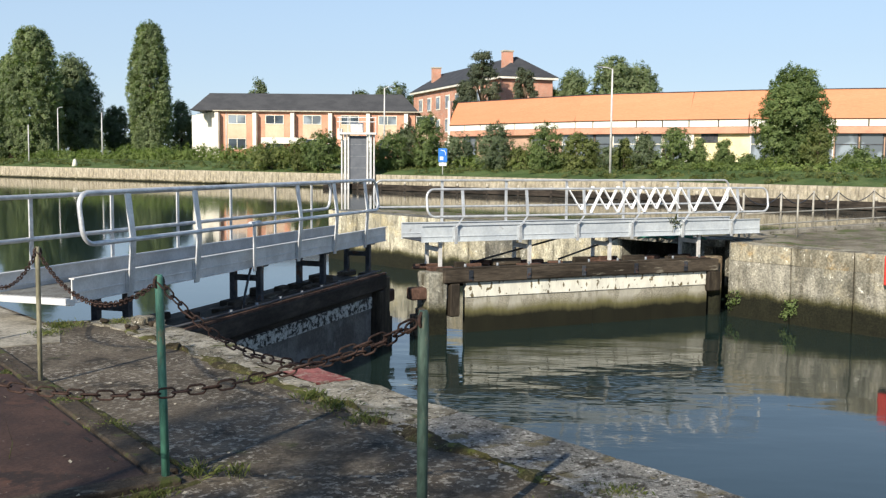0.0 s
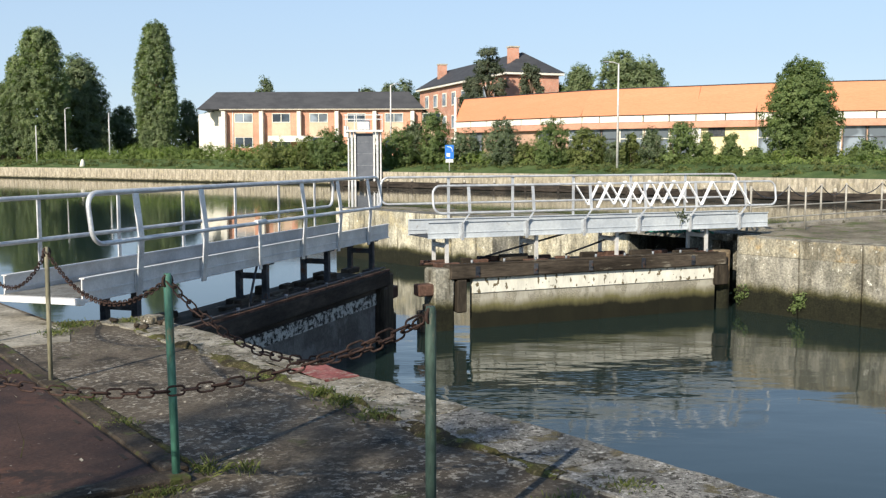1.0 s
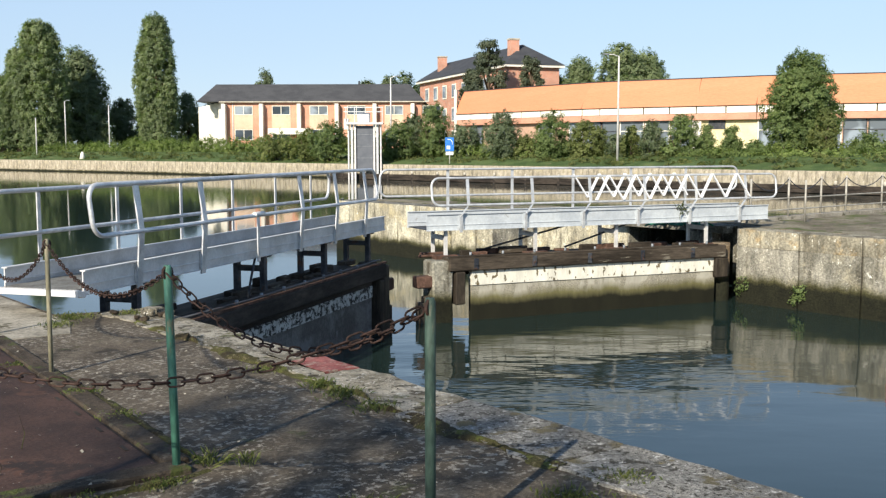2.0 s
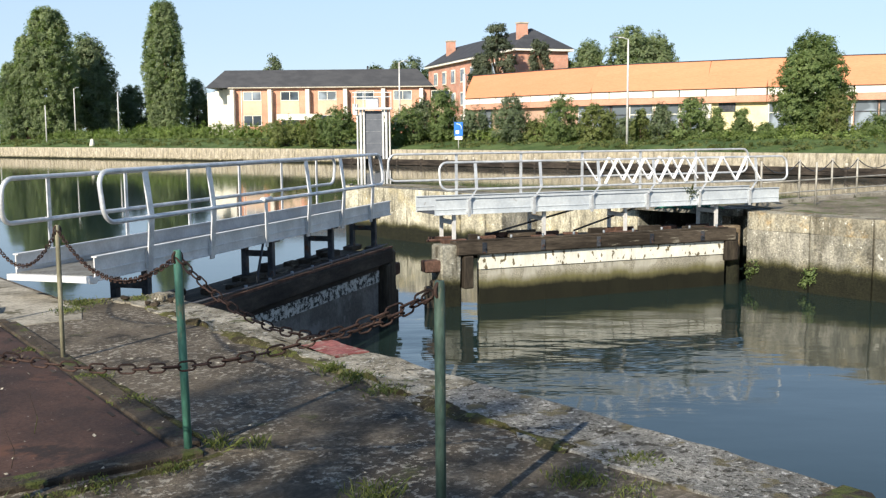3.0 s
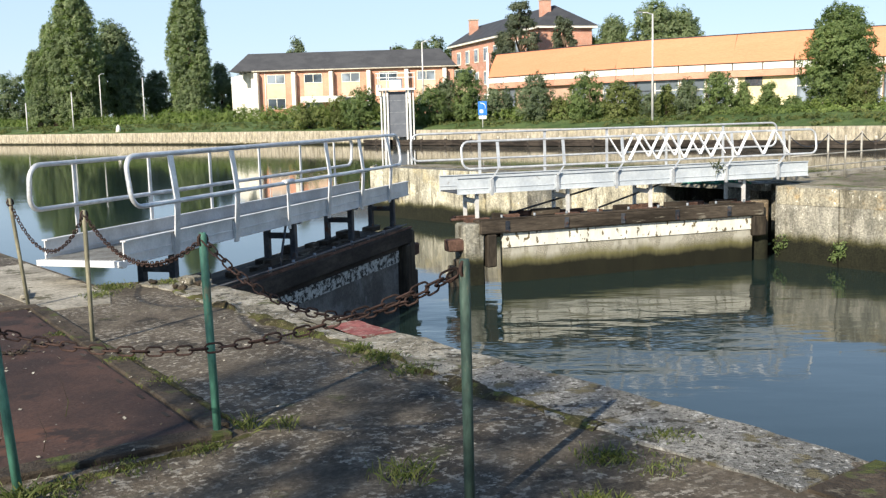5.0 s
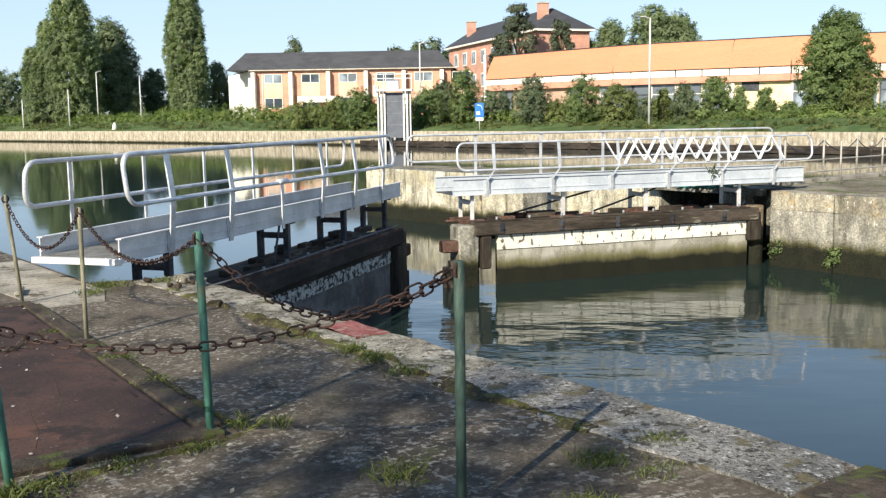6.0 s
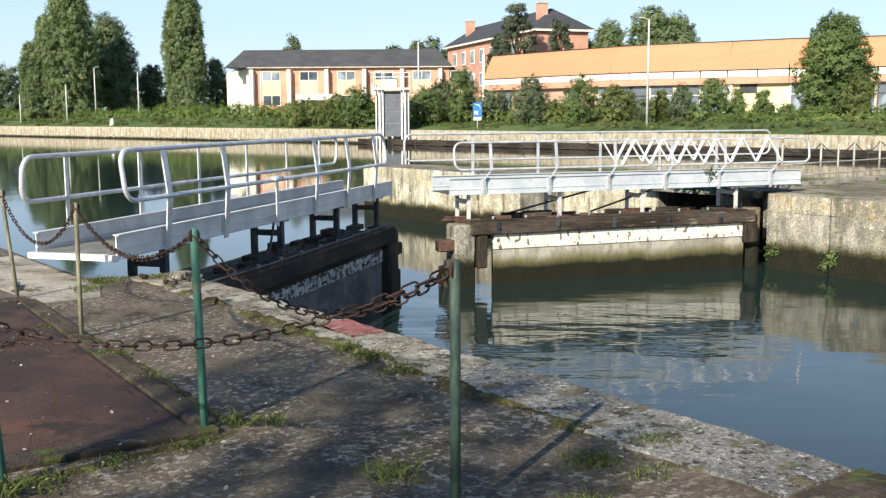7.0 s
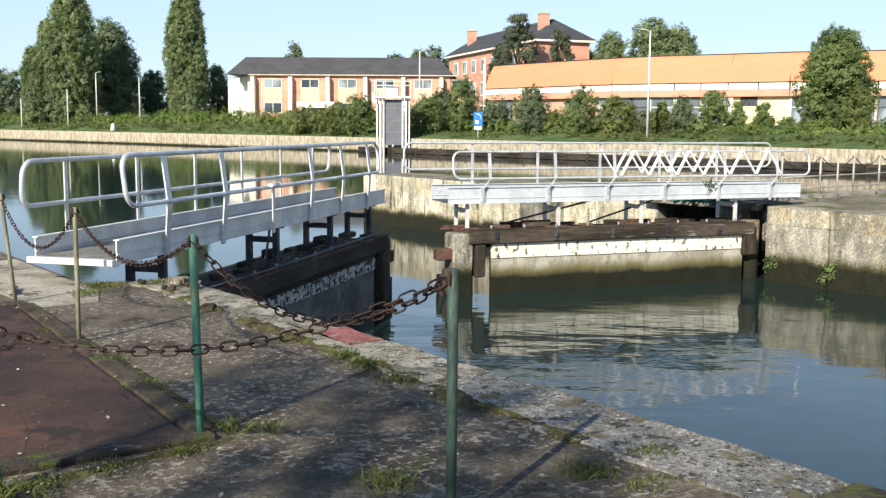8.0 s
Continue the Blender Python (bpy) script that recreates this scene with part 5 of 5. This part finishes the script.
    # young trees behind the viewpoint, which shade the lock side
    for k, (x, y, w, h) in enumerate(((-8.3, -1.3, 2.3, 3.6), (-6.3, -3.3, 2.2, 3.6), (-9.1, -0.2, 2.2, 3.4))):
        t = thing("broadleaf_tree", "slender young leafy tree beside the lock path", "tree", pose(x, y, 0))
        part("trunk", tube(bmesh.new(), [(0, 0, -0.2), (0.05, 0, 3), (0.1, 0.1, 4.6), (0.3, 0.2, 5.6)], [0.11, 0.07, 0.03, 0.006], 8), M["bark"], t)
        leaves("crown", round_blobs(w, h, 4.6, 18, 200 + k), (2200, 3000, 1100)[k], 0.06, M["leaf_bright"], t, 200 + k, 0.2)
    # shrubs on the bank: r, d, width, height, colour
    shrubs = [(-1.4, 101, 3.8, 5.2, "leaf_bright"), (1.6, 99, 4.0, 3.2, "leaf_dark"), (5.0, 95, 4.2, 3.9, "leaf_dark"), (9.3, 91, 3.9, 4.1, "leaf_bright"),
              (12.3, 90, 3.8, 3.2, "leaf_yellow"), (15.5, 87, 1.8, 2.8, "leaf_yellow"), (17.1, 86, 2.4, 3.2, "leaf_dark"), (19.4, 85, 3.9, 3.4, "leaf_bright"),
              (21.3, 84.5, 1.4, 2.8, "leaf_bright"), (23.1, 83.5, 1.7, 2.9, "leaf_bright"), (29.3, 80, 2.4, 4.0, "leaf_yellow"), (24.6, 82, 2.4, 1.4, "leaf_bright"), (14.4, 88, 1.8, 2.1, "leaf_dark"),
              (-12.2, 104, 4.4, 3.5, "leaf_bright"), (-14.8, 106, 3.6, 2.7, "leaf_yellow"), (-5.0, 101, 4.4, 3.3, "leaf_bright"), (-8.5, 103, 4.0, 2.8, "leaf_yellow"), (33, 80, 4, 1.7, "leaf_bright"), (38, 79, 5, 2.2, "leaf_dark"),
              (-18.5, 110, 5.0, 2.2, "leaf_yellow"), (-3.4, 102, 3.2, 4.2, "leaf_dark"), (7.2, 94, 2.6, 2.0, "leaf_yellow")]
    for k, (r, d, w, h, c) in enumerate(shrubs):
        x, y = site(r, d)
        t = thing("shrub", "dense leafy shrub on the grassy bank", "shrub", pose(x, y, 0.5, 0, 0, 30 * k), "bank shrubs")
        st = bmesh.new()
        for a in range(5):
            tube(st, [(0, 0, -0.3), (0.3 * w * math.cos(a * 1.3), 0.3 * w * math.sin(a * 1.3), h * 0.7)], [0.06, 0.02], 5)
        part("stem", st, M["bark"], t)
        leaves("foliage", round_blobs(w, h * 1.05, -0.1, 26, 120 + k), int(3200 + 800 * w * h), 0.075, M[c], t, 120 + k, 0.7)
    # clipped hedge line and rough grass, too many leaves to count
    rng = random.Random(5)
    bl = []
    for a, b in zip(FAR_EDGE[1:-1], FAR_EDGE[2:]):
        n = int(math.hypot(b[0] - a[0], b[1] - a[1]) / 1.1)
        for k in range(n):
            f = k / n
            r, d = a[0] + (b[0] - a[0]) * f, a[1] + (b[1] - a[1]) * f
            far = 10.5 if r < -16 else 8.5
            x, y = site(r + far * 0.45, d + far)
            if r < -88:
                continue
            h = 1.5 if r < -50 else 2.0 if r < -16 else 0.8
            bl.append((x, y, 0.75 + h * 0.2, 1.2, 1.2, h * rng.uniform(0.6, 0.82)))
            if r < -16:
                bl.append((x + 0.9, y + 0.9, 0.9 + h * 0.3, 1.2, 1.2, h * rng.uniform(0.55, 0.85)))
    for k in range(70):
        f = k / 69
        x, y = site(-2 + 40 * f, 102 - 24 * f ** 0.8 + rng.uniform(-0.8, 0.8))
        bl.append((x, y, 1.05, 1.1, 1.1, rng.uniform(0.6, 1.15)))
    hedge = leaves("hedge", bl, 300000, 0.085, M["leaf_hedge"], None, 8, 0.6)
    tagged(hedge, "long rough green hedge along the far bank", "hedge", kind="stuff")
    # low distant woods that close the horizon behind the poplars
    far_woods = [(*site(-112 + 1.3 * k, 196 + rng.uniform(-4, 4)), 1.6, 2.6, 2.6, rng.uniform(3.0, 5.6)) for k in range(84)]
    woods = leaves("distant_woods", far_woods, 70000, 0.2, M["leaf_dark"], None, 9, 0.6)
    tagged(woods, "low line of distant dark woods beyond the bank", "woods", kind="stuff")
    bl = []
    for a, b in zip(FAR_EDGE[1:-1], FAR_EDGE[2:]):
        n = int(math.hypot(b[0] - a[0], b[1] - a[1]) / 0.8)
        for k in range(n):
            f = k / n
            o = rng.uniform(1.5, 8)
            x, y = site(a[0] + (b[0] - a[0]) * f + o * 0.45, a[1] + (b[1] - a[1]) * f + o)
            bl.append((x, y, 0.1 + 0.1 * o, 1.1, 1.1, 0.3))
    g = leaves("bank_grass", bl, 150000, 0.075, M["blade"], None, 18, 0.3)
    tagged(g, "rough grass and weeds on the bank", "grass", kind="stuff")


def tuft(name, x, y, z, n, spread, h, seed, label="small green weed tuft between the paving", mat="blade"):
    rng = np.random.default_rng(seed)
    p = np.stack([x + rng.normal(0, spread, n), y + rng.normal(0, spread, n), np.full(n, z)], 1)
    lean = rng.normal(0, 0.45, (n, 3)) * h
    lean[:, 2] = h * (0.4 + 0.7 * rng.random(n))
    w = np.stack([rng.normal(0, 1, n), rng.normal(0, 1, n), np.zeros(n)], 1)
    w *= (0.001 + 0.0016 * rng.random((n, 1))) / np.linalg.norm(w, axis=1)[:, None]
    V = np.stack([p - w, p + w, p + lean * 0.6 + w * 0.8 + [0, 0, 0.01], p + lean], 1)
    ob = quads(name, V, 4, M[mat])
    return tagged(ob, label, "weeds", kind="stuff")


def make_weeds():
    spots = [(3.52, 5.5, 110, 0.07, 0.10), (3.5, 5.2, 110, 0.09, 0.11), (3.47, 4.8, 90, 0.1, 0.09), (3.5, 6.15, 90, 0.10, 0.06), (3.18, 2.98, 170, 0.09, 0.07), (2.75, 2.6, 200, 0.06, 0.12), (3.25, 2.75, 70, 0.1, 0.05),
             (2.2, 4.47, 45, 0.04, 0.16), (2.36, 4.36, 30, 0.05, 0.12), (2.4, 3.4, 90, 0.09, 0.12), (1.05, 4.2, 60, 0.05, 0.16), (2.2, 5.6, 120, 0.07, 0.06), (2.25, 6.3, 140, 0.06, 0.07), (3.25, 9.2, 160, 0.12, 0.10), (3.0, 8.9, 120, 0.10, 0.08),
             (1.9, 4.3, 90, 0.06, 0.05), (1.5, 4.3, 90, 0.10, 0.05), (1.2, 4.22, 80, 0.08, 0.08), (2.18, 7.4, 90, 0.06, 0.06), (3.75, 9.1, 110, 0.1, 0.07), (3.6, 3.0, 90, 0.07, 0.06)]
    for k, (x, y, n, s, h) in enumerate(spots):
        tuft("weed_tuft", x, y, 0.005, int(n * 1.7), s * 0.75, h * 0.5, 300 + k)
    for k, (y, z) in enumerate(((11.1, -1.0), (9.95, -1.1), (9.9, -0.98))):
        bl = [(16.62, y, z, 0.08, 0.12, 0.12), (16.6, y + 0.05, z - 0.12, 0.06, 0.09, 0.08)]
        tagged(leaves("wall_plant", bl, 190, 0.022, M["leaf_bright"], None, 340 + k), "green plant growing out of the lock wall", "plant", kind="stuff")


# ---- build ----
water = make_water()
make_near_bank()
make_moss()
make_cover_plate()
make_right_bank()
make_far_bank()
make_undercut()
gate_left, gate_right = make_gates()
make_posts()
make_chains()
make_island_rail()
make_clutter()
make_small_things()
make_sluice()
make_sign()
for lamp in ((13.9, 84, 0.8, 8.2, 1.0, -1), (-6.3, 112, 1.2, 8.0, 0.8, 1), (-48.5, 146, 0.3, 7.4, 0.0, -1), (-59, 146, 0.3, 5.6, 0.0, 1), (-29.5, 140, 0.6, 7.2, 0.0, 1), (-67.6, 150, -0.2, 4.8, 0.0, 1), (-57, 152, 1.0, 7.5, 0.6, 1)):
    make_lamp_post(*lamp)
make_pavilion()
make_brick_house()
make_hall()
make_planting()
make_weeds()


# ---- movement ----
def motions():
    turn = ((0, 31.72, 164.75), (0.5, 31.98, 164.62), (1.0, 32.36, 164.42), (1.5, 32.68, 164.15), (3.0, 33.45, 163.42), (3.5, 33.72, 163.1), (4.0, 33.98, 162.82), (4.5, 34.2, 162.6),
            (6.0, 34.98, 162.2), (6.5, 35.28, 162.1), (7.0, 35.72, 161.98), (7.5, 36.21, 161.8), (8.0, 36.77, 161.55))
    walk(gate_left, [(t, pose(4.08, 9.81, 0, 0, 0, a)) for t, a, b in turn])
    walk(gate_right, [(t, pose(16.67, 11.64, 0, 0, 0, b)) for t, a, b in turn])
    walk(water, [(t, pose(60 + 0.05 * t, 60 - 0.09 * t, WATER)) for t in (0, 2, 4, 6, 8)])


motions()
